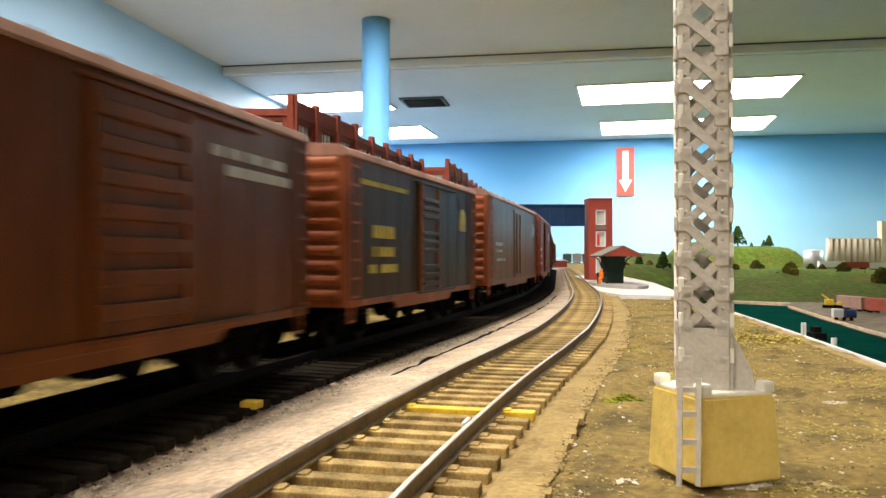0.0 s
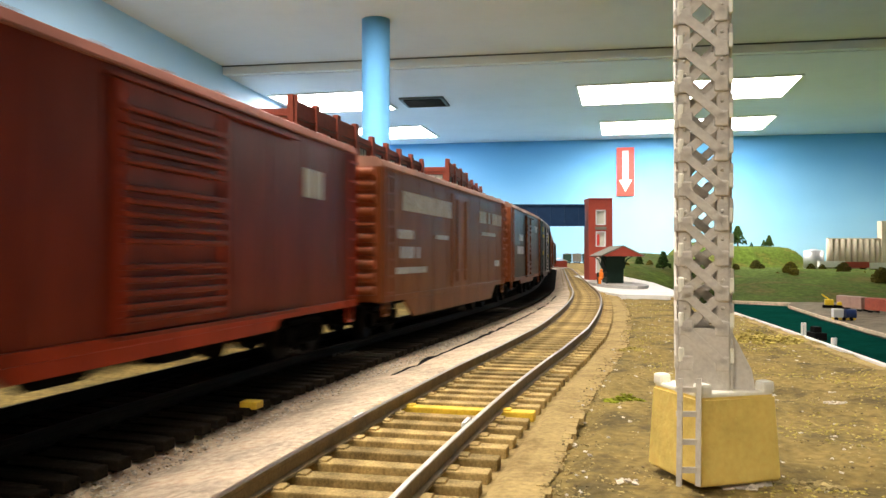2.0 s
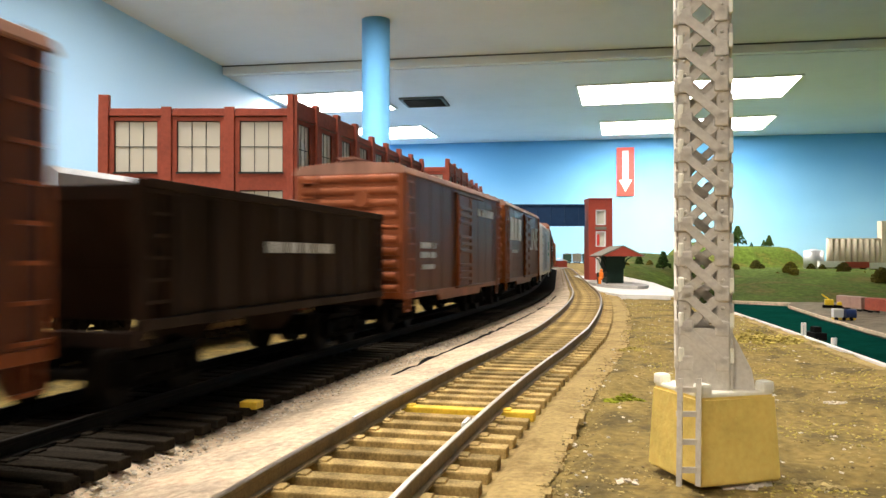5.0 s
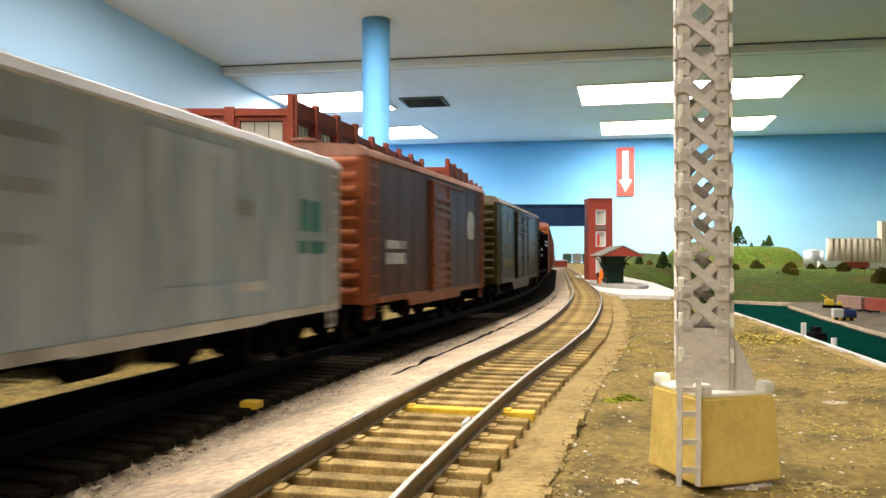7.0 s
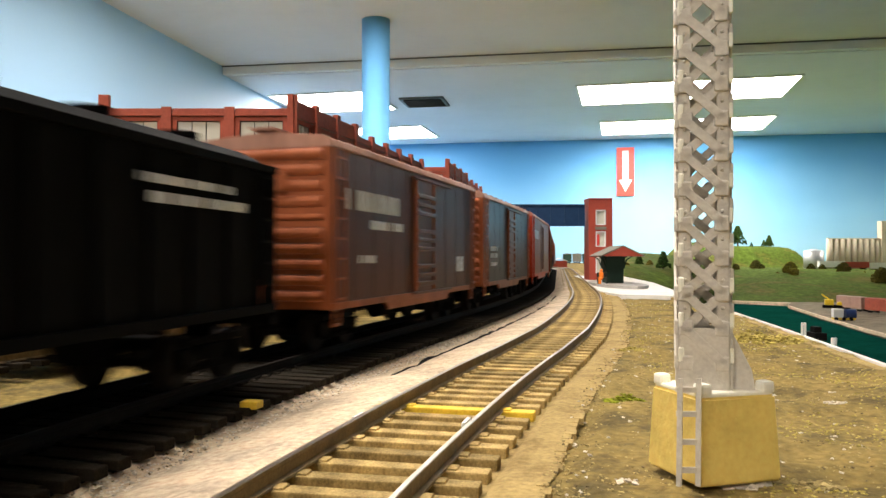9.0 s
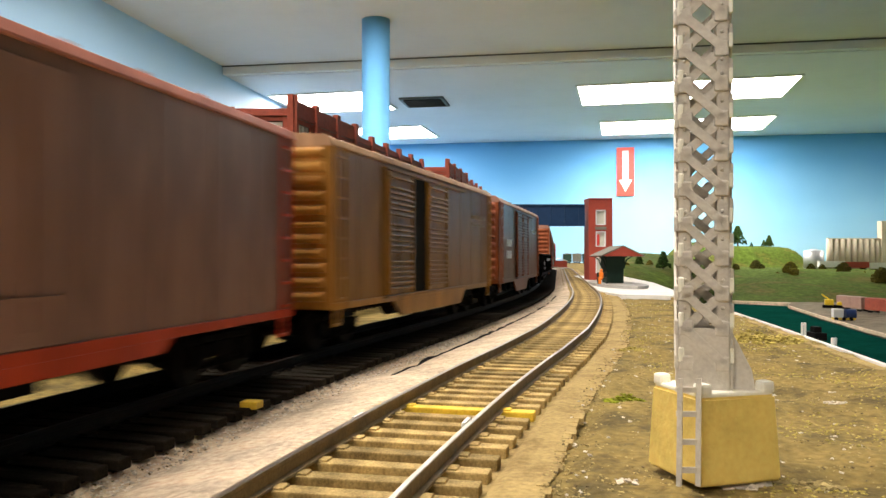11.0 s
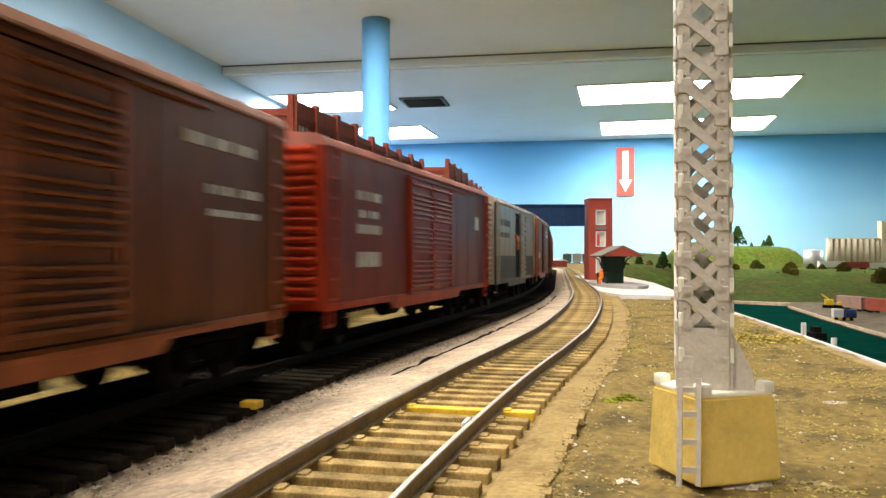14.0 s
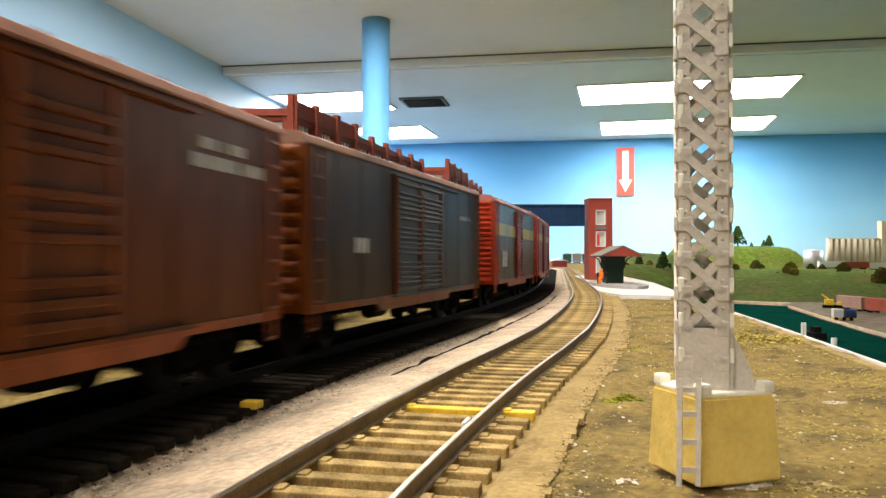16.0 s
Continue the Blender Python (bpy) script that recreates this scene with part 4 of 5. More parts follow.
    boxcar(2466, 140, (0.1, 0.075, 0.065), OXIDE, "grey-brown boxcar with a ribbed sliding door", door=(0.2, 0.09, 0.06), bars=DATA)
    boxcar(2624, 178, (0.36, 0.2, 0.15), RED, "faded pinkish-red boxcar with pale side", plug=True, bars=[(-0.3, 0.7, 0.2, 0.14)])
    boxcar(2821, 172, TAN, TAN, "tan double-door boxcar with one door ajar", door_x=-18.0, h=52.8, skirt=(0.2, 5.0), door=TAN, doors=2, gap=True, ribs=11, bars=[(0.37, 0.72, 0.14, 0.04), (0.37, 0.64, 0.12, 0.03)], let=(0.42, 0.3, 0.16))
    boxcar(3012, 161, (0.2, 0.085, 0.035), OXIDE, "brown double-door boxcar with ribbed doors", h=52.0, sill=(0.16, 0.05, 0.018), skirt=(0.13, 6.0), door=(0.17, 0.07, 0.05), doors=2, bars=[(-0.3, 0.5, 0.1, 0.09), (-0.3, 0.35, 0.1, 0.1), (0.36, 0.72, 0.14, 0.05)])
    gondola(3193, 190, BLACKC, "black low-sided gondola car with worn white lettering", bars=[(-0.25, 0.55, 0.08, 0.2), (-0.2, 0.3, 0.14, 0.1), (0.1, 0.72, 0.2, 0.14), (0.25, 0.72, 0.16, 0.12)])
    boxcar(3402, 163, BROWN, OXIDE, "brown double-door boxcar with corrugated ends and doors", h=53.2, door=BROWN, doors=2, bars=[(-0.33, 0.5, 0.1, 0.07), (-0.33, 0.36, 0.1, 0.1), (0.33, 0.8, 0.16, 0.05), (0.36, 0.6, 0.13, 0.04), (0.36, 0.5, 0.12, 0.03)])
    boxcar(3584, 171, DKRED, RED, "red double-door boxcar with white lettering", h=52.4, door=RED, doors=2, bars=[(-0.33, 0.72, 0.1, 0.06), (-0.33, 0.6, 0.08, 0.05), (-0.33, 0.5, 0.1, 0.06), (-0.33, 0.3, 0.1, 0.1), (0.38, 0.66, 0.05, 0.14)])
    u = boxcar(3772, 143, CREAM, CREAM, "cream boxcar with a dark blue lower half and open door", door_x=17.5, sill=(0.03, 0.036, 0.055), door=CREAM, gap=True, ribs=10, band=(12.6, 25.0, (0.022, 0.03, 0.045)), let=(0.2, 0.19, 0.17), bars=[(-0.3, 0.75, 0.22, 0.08), (-0.3, 0.6, 0.2, 0.06)])
    bm = bmesh.new()
    box(bm, (-2, -18.5, 35), (11, 1.2, 3.0), ry=8, bevel=0.8)
    box(bm, (-1, -18.5, 31), (4, 1.2, 5), bevel=0.8)
    part("load", bm, M_ORANGE, u, "orange load behind the open door")
    boxcar(3936, 138, BROWN, OXIDE, "dark brown boxcar with widely spaced door ribs", door=BROWN, bars=[(0.32, 0.82, 0.12, 0.05), (0.34, 0.74, 0.2, 0.06), (-0.3, 0.35, 0.1, 0.1)])
    boxcar(4087, 163, CHAR, BROWN, "charcoal-brown double-door boxcar with brown ends", door=(0.08, 0.06, 0.05), doors=2, bars=[(-0.3, 0.4, 0.06, 0.1), (0.36, 0.7, 0.1, 0.04)])
    boxcar(4281, 150, (0.15, 0.1, 0.04), RED, "red-ended boxcar with a yellow stripe along the side", door=RED, band=(35.0, 41.0, (0.55, 0.4, 0.03)), bars=[(-0.3, 0.3, 0.1, 0.2)])
    boxcar(4450, 140, DKRED, RED, "dark red boxcar with yellow stripe near the train's end", door=RED, band=(36.0, 41.0, (0.55, 0.4, 0.03)), hatches=True)
    caboose(4608, 105, "bright red caboose with a cupola at the end of the train")


build_train()


# ---- factory buildings beside the siding ----
def wall_with_bays(r, p0, p1, z_top, bays, storeys, lit, depth=3.0):
    """A brick wall from p0 to p1 (mm), its outer face to the right of that way, with piers, parapets and windows."""
    (x0, y0), (x1, y1) = p0, p1
    L = math.hypot(x1 - x0, y1 - y0)
    rz = math.degrees(math.atan2(y1 - y0, x1 - x0))
    m = pose(x0 * MM, y0 * MM, 0, 0, 0, rz)
    bw = L / bays
    st = (z_top - 8) / storeys
    pier, win_w = min(6.8, bw * 0.16), bw * (0.69 if lit else 0.5)
    # masonry round the openings
    bm = bmesh.new()
    for i in range(bays):
        a = i * bw
        x_l, x_r = a + (bw - win_w) / 2, a + (bw + win_w) / 2
        box(bm, ((a + x_l) / 2, 2, z_top / 2 - 4), (x_l - a, 4, z_top + 8))
        box(bm, ((a + bw + x_r) / 2, 2, z_top / 2 - 4), (a + bw - x_r, 4, z_top + 8))
        z = -8.0
        for k in range(storeys):
            zw1 = z_top - 5.0 - 45.7 * (storeys - 1 - k)
            zw0 = zw1 - 34.0
            box(bm, ((x_l + x_r) / 2, 2, (z + zw0) / 2), (win_w, 4, zw0 - z))
            z = zw1
        box(bm, ((x_l + x_r) / 2, 2, (z + z_top) / 2), (win_w, 4, z_top - z))
    bmesh.ops.transform(bm, matrix=m, verts=bm.verts)
    w = part("wall", bm, M_BRICK, r)
    for i in range(bays + 1):
        bm = bmesh.new()
        x = i * bw
        box(bm, (x, -0.9, z_top / 2 - 2), (pier, 2.2, z_top + 12), bevel=0.3)
        rise = 9.1 if (i in (0, bays) if lit else i < 4) else 4.6
        if not lit or i in (0, bays):
            box(bm, (x, 0.4, z_top + 2.9 + rise / 2), (pier * 1.02, 3.8, rise), bevel=0.3)
        bmesh.ops.transform(bm, matrix=m, verts=bm.verts)
        part("pier", bm, M_BRICK, w)
    for i in range(bays):
        bm = bmesh.new()
        box(bm, (i * bw + bw / 2, -0.4, z_top - 1.0), (bw - pier, 1.4, 1.8), bevel=0.2)
        up = 9.6 if not lit and i < 3 else 3.2
        box(bm, (i * bw + bw / 2, 1.6, z_top + up / 2), (bw - pier, 3.4, up), bevel=0.3)
        bmesh.ops.transform(bm, matrix=m, verts=bm.verts)
        part("parapet", bm, M_BRICK, w)
    for i in range(bays):
        for k in range(storeys):
            zw1 = z_top - 5.0 - 45.7 * (storeys - 1 - k)
            zw0 = zw1 - 34.0
            xc, zc, hh = i * bw + bw / 2, (zw0 + zw1) / 2, zw1 - zw0
            bm = bmesh.new()
            for j in range(4):
                box(bm, (xc - win_w / 2 + 0.3 + (win_w - 0.6) * j / 3, 1.45, zc), (0.45, 0.3, hh))
            for j in range(3):
                box(bm, (xc, 1.45, zw0 + 0.3 + (hh - 0.6) * j / 2), (win_w, 0.3, 0.5))
            box(bm, (xc, -0.3, zw0 - 0.4), (win_w + 1, 1.4, 0.8))
            bmesh.ops.transform(bm, matrix=m, verts=bm.verts)
            wi = part("window", bm, M_FRAME, w, "dark multi-pane window frame")
            for j in range(3):
                for q in range(2):
                    bm = bmesh.new()
                    box(bm, (xc + (j - 1) * win_w / 3, 1.9, zw0 + hh * (0.25 + 0.5 * q)), (win_w / 3 - 0.1, 0.3, hh / 2 - 0.1), rz=random.uniform(-1.5, 1.5))
                    bmesh.ops.transform(bm, matrix=m, verts=bm.verts)
                    part("pane", bm, M_PANEY if (k + 1 < storeys and (i + j) % 3 == 1 and not lit) else M_PANE, wi)


def build_factory(corners, z_top, bays_front, bays_side, label, storeys=2):
    """corners: front far corner, front near corner, side end."""
    random.seed(int(corners[1][1]))
    r = root("factory", label, "factory building", pose(0, 0, 0), "factory buildings")
    a, b, c = corners
    wall_with_bays(r, a, b, z_top, bays_front, storeys, True)
    wall_with_bays(r, b, c, z_top, bays_side, storeys, False)
    d = (a[0] + c[0] - b[0], a[1] + c[1] - b[1])
    bm = bmesh.new()
    prism(bm, [a, b, c, d], z_top - 2.5, z_top - 1.0)
    part("roof", bm, M_SHINGLE, r, "flat grey roof")
    bm = bmesh.new()
    for p, q in ((c, d), (d, a)):
        L = math.hypot(q[0] - p[0], q[1] - p[1])
        box(bm, ((p[0] + q[0]) / 2, (p[1] + q[1]) / 2, z_top / 2 - 4), (L, 3, z_top + 8), rz=math.degrees(math.atan2(q[1] - p[1], q[0] - p[0])))
    part("rear_wall", bm, M_BRICK, r)
    bm = bmesh.new()
    prism(bm, [(a[0] + 6, a[1] + 6), (b[0] - 6, b[1] + 6), (c[0] - 6, c[1] - 6), (d[0] + 6, d[1] - 6)], 0, 3)
    part("floor_slab", bm, M_FLOOR, r)


build_factory([(-223, 512), (-99, 512), (-22, 812)], 119.0, 3, 8, "red-brown brick factory with big multi-pane windows and piers")
build_factory([(-62, 868), (5, 862), (56, 1150)], 121.0, 2, 6, "second red brick factory with a stepped parapet")


# ---- diesel engines on the siding ----
def engine(s0, L, label, nose_red=True, tall=0.0, back=0):
    x, y, h = on_line(s0 + L / 2, -74.0)
    r = root("diesel_engine", label, "locomotive", pose(x * MM, y * MM, 0, 0, 0, heading_deg(h) + back), "parked engines")
    W = 34.0
    bm = bmesh.new()
    box(bm, (0, 0, 14.5), (L, W, 3.2), bevel=0.4)
    part("walkway", bm, M_SILVER, r)
    bm = bmesh.new()
    box(bm, (-L * 0.12, 0, 30), (L * 0.74, 20, 29 + tall), bevel=1.2)
    hood = part("hood", bm, M_SILVER, r, "silver long hood")
    for i in range(16):
        bm = bmesh.new()
        box(bm, (-L * 0.45 + i * L * 0.036, -10.3, 33), (L * 0.026, 0.5, 15), bevel=0.1)
        part("hood_door", bm, M_SILVER, hood)
    bm = bmesh.new()
    extrude_x(bm, [(-10, 36), (10, 36), (15, 43), (15, 47), (12, 49), (-12, 49), (-15, 47), (-15, 43)], -L * 0.47, -L * 0.23)
    part("radiator", bm, M_SILVER, hood, "silver flared radiator section")
    bm = bmesh.new()
    box(bm, (-L * 0.35, -12.9, 39.6), (L * 0.2, 0.8, 7), rx=-35)
    part("radiator_grille", bm, M_VENT, hood, "brown-grey grille")
    bm = bmesh.new()
    for i in range(3):
        cyl(bm, (-L * 0.12 + i * 13, 0, 46), 4.2, 2.2, 16)
    part("roof_fans", bm, M_VENT, hood)
    cab_m = M_LRED if nose_red else M_SILVER
    bm = bmesh.new()
    extrude_x(bm, [(-15.5, 16), (15.5, 16), (15.5, 44), (9, 49), (-9, 49), (-15.5, 44)], L * 0.25, L * 0.37)
    cab = part("cab", bm, cab_m, r)
    bm = bmesh.new()
    extrude_x(bm, [(-16.2, 43.6), (-9, 49.2), (9, 49.2), (16.2, 43.6), (16.2, 44.6), (9, 50.2), (-9, 50.2), (-16.2, 44.6)], L * 0.235, L * 0.385)
    part("cab_roof", bm, M_PINK if nose_red else M_SILVER, cab)
    bm = bmesh.new()
    box(bm, (L * 0.28, -15.6, 38), (6, 0.8, 7), bevel=0.2)
    part("cab_window", bm, M_PANED, cab)
    bm = bmesh.new()
    box(bm, (L * 0.34, -15.6, 38), (6, 0.8, 7), bevel=0.2)
    part("cab_window", bm, M_PANED, cab)
    bm = bmesh.new()
    box(bm, (L * 0.42, 0, 27), (L * 0.1, 20, 20), bevel=1.5)
    part("short_hood", bm, cab_m, r)
    bm = bmesh.new()
    pr = []
    for i in range(10):
        xx = -L / 2 + 2 + (L - 4) * i / 9
        pr.append(((xx, -16.2, 16), (xx, -16.2, 26)))
    pr.append(((-L / 2 + 2, -16.2, 26), (L / 2 - 2, -16.2, 26)))
    rods(bm, pr, 0.6)
    part("handrail", bm, M_WHITE, r)
    bm = bmesh.new()
    box(bm, (L * 0.225, -10.6, 33), (2.4, 0.6, 26), ry=-24)
    part("stripe", bm, M_YEL, hood, "yellow curved stripe")
    for i in range(7):
        bm = bmesh.new()
        hh = 14 if i in (0, 5) else 9
        xx = -L * 0.19 + i * 11.6 + (3 if i > 4 else 0)
        box(bm, (xx, -10.75, 25 + hh / 2), (7.0, 0.5, hh), bevel=0.2)
        part("lettering", bm, M_LRED, hood, "red lettering block")
    bm = bmesh.new()
    box(bm, (0, 0, 9), (L * 0.34, 26, 8), bevel=1.5)
    part("fuel_tank", bm, M_UNDER, r)
    running_gear(r, L, 28)


S_ENGINE = -5.0
engine(S_ENGINE, 205, "silver hood diesel with a red cab and nose on the siding")
engine(S_ENGINE - 222, 210, "weathered silver diesel engine behind the train on the siding", nose_red=False, tall=3.0, back=180)


# ---- foot bridge and station ----
def build_bridge():
    D = 890.0
    r = root("lift_tower", "narrow red lift tower with two white-framed windows", "tower", pose(180 * MM, D * MM, 0))
    W, z1 = 27.0, 90.0
    zs = [(6, 24), (36, 53.5), (61, 78)]
    wx = 11.4
    bm = bmesh.new()
    box(bm, (-W / 4 - wx / 4, 0.5, z1 / 2 - 2), (W / 2 - wx / 2, 3, z1 + 4))
    box(bm, (W / 4 + wx / 4, 0.5, z1 / 2 - 2), (W / 2 - wx / 2, 3, z1 + 4))
    z = -4
    for a, b in zs:
        box(bm, (0, 0.5, (z + a) / 2), (wx, 3, a - z))
        z = b
    box(bm, (0, 0.5, (z + z1) / 2), (wx, 3, z1 - z))
    for sx in (-1, 1):
        box(bm, (sx * (W / 2 - 1), 14.5, z1 / 2 - 2), (2, 25, z1 + 4))
    box(bm, (0, 28, z1 / 2 - 2), (W, 2, z1 + 4))
    part("wall", bm, M_BRICKL, r)
    bm = bmesh.new()
    box(bm, (0, 13.5, z1 + 0.8), (W + 0.6, 31, 1.6), bevel=0.3)
    part("roof", bm, M_BRICKL, r)
    for i, (a, b) in enumerate(zs):
        bm = bmesh.new()
        for sx in (-1, 1):
            box(bm, (sx * (wx / 2 - 0.5), 0, (a + b) / 2), (1.2, 2.4, b - a))
        for z in (a + 0.5, b - 0.5):
            box(bm, (0, 0, z), (wx, 2.4, 1.2))
        w = part("window", bm, M_WHITE, r, "white window frame")
        bm = bmesh.new()
        box(bm, (0, 1.4, (a + b) / 2), (wx - 1, 0.4, b - a - 1))
        part("pane", bm, M_PANE, w)
        if i == 1:
            bm = bmesh.new()
            box(bm, (-3.0, 0.6, (a + b) / 2 - 1), (3.6, 0.6, 13), bevel=0.8)
            part("notice", bm, M_RED, w, "red notice behind the glass")
    bm = bmesh.new()
    box(bm, (0, -1.0, 57.2), (wx + 1.5, 2, 3.6), bevel=0.3)
    part("window_sill", bm, M_SHINGLE, r)
    # bridge span
    b = root("foot_bridge", "dark navy-blue enclosed foot bridge across the tracks", "bridge", pose(0, 0, 0))
    bm = bmesh.new()
    box(bm, (68, 904, 72), (190, 20, 23), bevel=0.5)
    part("span", bm, M_BLUE, b)
    bm = bmesh.new()
    for z in (60.2, 84):
        box(bm, (68, 893.4, z), (190, 1.6, 1.4))
    part("edge_rail", bm, M_BLUE, b)
    bm = bmesh.new()
    for i in range(12):
        box(bm, (-20 + i * 16, 893.8, 72), (0.8, 0.8, 22))
    part("panel_ribs", bm, M_BLUE, b)
    bm = bmesh.new()
    box(bm, (-22, 904, 28), (8, 12, 66))
    part("pier", bm, M_BLUE, b)


def build_station():
    # pavement and platform
    bm = bmesh.new()
    prism(bm, [(173, 984), (143, 760), (121, 600), (124, 548), (157, 530), (166, 545), (180, 600), (216, 800), (249, 1100), (185, 1100)], -8, -2.0)
    thing("pavement", bm, M_PAVE, "white concrete pavement round the station", "pavement", kind="structure")
    bm = bmesh.new()
    n = 24
    prism(bm, [(158 + 21 * math.cos(2 * math.pi * i / n), 712 + 80 * math.sin(2 * math.pi * i / n)) for i in range(n)], -2.0, 0.6)
    thing("platform", bm, M_PLAT, "rounded grey station platform", "platform", kind="structure")
    r = root("station_shelter", "small dark green station shelter with a red gabled roof", "shelter", pose(157 * MM, 707 * MM, 0.6 * MM))
    bm = bmesh.new()
    prism(bm, [(-7.6, 5), (8.0, 5), (8.0, 25), (-7.6, 25)], 0, 13)
    prism(bm, [(-8.6, 4), (9.0, 4), (9.0, 26), (-8.6, 26)], 13, 25.0)
    part("cabin", bm, M_GREENP, r, "dark green cabin wall")
    for sx in (-1, 1):
        for y in (4.6, 25.4):
            bm = bmesh.new()
            rods(bm, [((sx * 8.6, y, 15), (sx * 10.5, y, 21)), ((sx * 10.5, y, 21), (sx * 16, y, 24.8))], 1.0)
            part("brace", bm, M_GREENP, r)
    for sx in (-1, 1):
        bm = bmesh.new()
        box(bm, (sx * 9.2, 0, 28.9), (21.0, 55, 1.2), ry=sx * 24.5, bevel=0.2)
        part("roof", bm, M_SHINGLE, r, "grey shingled roof slope")
    bm = bmesh.new()
    prism(bm, [(-18, 24.4), (18, 24.4), (0, 32.8)], 27.2, 28.0, MM, pose(0, 0, 0, 90, 0, 0))
    bmesh.ops.recalc_face_normals(bm, faces=bm.faces)
    part("gable", bm, M_BRICKL, r, "red gable board")
    for sx in (-1, 1):
        bm = bmesh.new()
        box(bm, (sx * 9.3, -28.0, 29.3), (21.2, 0.8, 0.9), ry=sx * 24.5)
        part("bargeboard", bm, M_SHINGLE, r, "dark weathered bargeboard")
    # bench with an orange-clad toy doll
    bm = bmesh.new()
    box(bm, (0, 0, 5), (9, 4, 0.8))
    for x in (-3.8, 3.8):
        box(bm, (x, 0, 2.5), (0.8, 3.6, 5))
    box(bm, (0, 2, 8), (9, 0.6, 4))
    thing("bench", bm, M_FRAME, "dark little bench on the platform", "bench", m=pose(141 * MM, 690 * MM, 0.6 * MM))
    bm = bmesh.new()
    box(bm, (0, 0.4, 9.5), (4.5, 3, 7.5), bevel=1.2)
    box(bm, (-1.5, -2.4, 6.2), (5.0, 4.5, 2.4), bevel=0.9)
    box(bm, (-2.5, -4.2, 3), (3.0, 1.8, 6), bevel=0.7)
    bmesh.ops.create_icosphere(bm, subdivisions=2, radius=1.7 * MM, matrix=pose(0, 0.4 * MM, 14.8 * MM))
    thing("doll", bm, M_ORANGE, "tiny orange plastic doll seated on the bench", "doll", m=pose(140 * MM, 689 * MM, 0.6 * MM) @ Matrix.Diagonal((0.85, 0.85, 0.8, 1)))


# ---- the lattice mast close by ----
def build_mast():
    bx, by = 33.0, 99.0
    r = root("lattice_mast", "grey riveted lattice mast on a tan concrete plinth", "mast", pose(bx * MM, by * MM, -2.8 * MM, 0, 0, -16))
    turn = pose(1.06 * MM, 0.3 * MM, 0, 0, 0, 32)
    z_top = 10.4
    bm = bmesh.new()
    bmesh.ops.create_cone(bm, cap_ends=True, segments=4, radius1=8.2 * MM, radius2=7.5 * MM, depth=z_top * MM, matrix=turn @ pose(0, 0, z_top / 2 * MM, 0, 0, 45))
    bmesh.ops.bevel(bm, geom=bm.edges[:], offset=0.3 * MM, segments=2, affect="EDGES")
    plinth = part("plinth", bm, M_CONC, r, "tan tapered concrete plinth")
    bm = bmesh.new()
    box(bm, (0, 0, z_top + 0.2), (10.1, 10.1, 0.6), bevel=0.25)
    bmesh.ops.transform(bm, matrix=turn, verts=bm.verts)
    part("plinth_cap", bm, M_CONCT, plinth, "worn pale cap")
    for sx in (-1, 1):
        for sy in (-1, 1):
            bm = bmesh.new()
            box(bm, (sx * 4.4, sy * 4.4, z_top + 0.9), (1.7, 1.7, 1.5), bevel=0.4)
            bmesh.ops.transform(bm, matrix=turn, verts=bm.verts)
            part("bolt_pad", bm, M_CONCT, plinth)
    half, z0, z1 = 2.9, z_top + 0.5, 88.0
    for sx in (-1, 1):
        for sy in (-1, 1):
            bm = bmesh.new()
            box(bm, (sx * (half - 0.6), sy * half, (z0 + z1) / 2), (1.5, 0.3, z1 - z0), bevel=0.08)
            box(bm, (sx * half, sy * (half - 0.6), (z0 + z1) / 2), (0.3, 1.5, z1 - z0), bevel=0.08)
            leg = part("leg", bm, M_GREY, r)
            bm = bmesh.new()
            z = z0 + 1.5
            while z < z1:
                for d in ((sx * (half - 0.7), sy * (half + 0.18)), (sx * (half + 0.18), sy * (half - 0.7))):
                    bmesh.ops.create_icosphere(bm, subdivisions=1, radius=0.27 * MM, matrix=pose(d[0] * MM, d[1] * MM, z * MM))
                z += 1.7
            tagged(part("rivets", bm, M_GREY, leg), kind="stuff")
    pitch, rise = 4.3, 4.3
    span = 2 * half - 1.2
    ang = math.degrees(math.atan2(rise, span))
    bm = bmesh.new()
    box(bm, (0, 0, 0), (math.hypot(span, rise) + 0.4, 0.3, 1.1), bevel=0.06)
    bar = bpy.data.meshes.new("lacing_bar")
    bm.to_mesh(bar)
    bm.free()
    bar.materials.append(M_GREY)
    bm = bmesh.new()
    box(bm, (0, 0, 0), (1.7, 0.6, 1.9), bevel=0.25)
    gus = bpy.data.meshes.new("gusset")
    bm.to_mesh(gus)
    bm.free()
    gus.materials.append(M_GREY)
    bm = bmesh.new()
    box(bm, (0, 0, 0), (0.7, 0.7, 1.9), bevel=0.2)
    lug = bpy.data.meshes.new("lug")
    bm.to_mesh(lug)
    bm.free()
    # lugs take the pale cap tone: their white highlights are put into the colour
    lug.materials.append(M_CONCT)
    for k in range(4):
        q = pose(0, 0, 0, 0, 0, 90 * k)
        z = z0 + 3.2 + (pitch / 2 if k in (1, 2) else 0.0)
        while z + rise < z1:
            for i, s in enumerate((-1, 1)):
                o = new("lacing_bar", bar)
                o.parent = r
                o.matrix_basis = q @ pose(0, -(half + 0.15 + 0.3 * i) * MM, (z + rise / 2) * MM, 0, s * ang, 0)
                o = new("gusset", gus)
                o.parent = r
                o.matrix_basis = q @ pose(s * (half - 0.8) * MM, -(half + 0.3) * MM, z * MM)
            o = new("lug", lug)
            o.parent = r
            o.matrix_basis = q @ pose((half + 0.25) * MM, -(half - 0.2) * MM, (z + 1.0) * MM)
            z += pitch
        bm = bmesh.new()
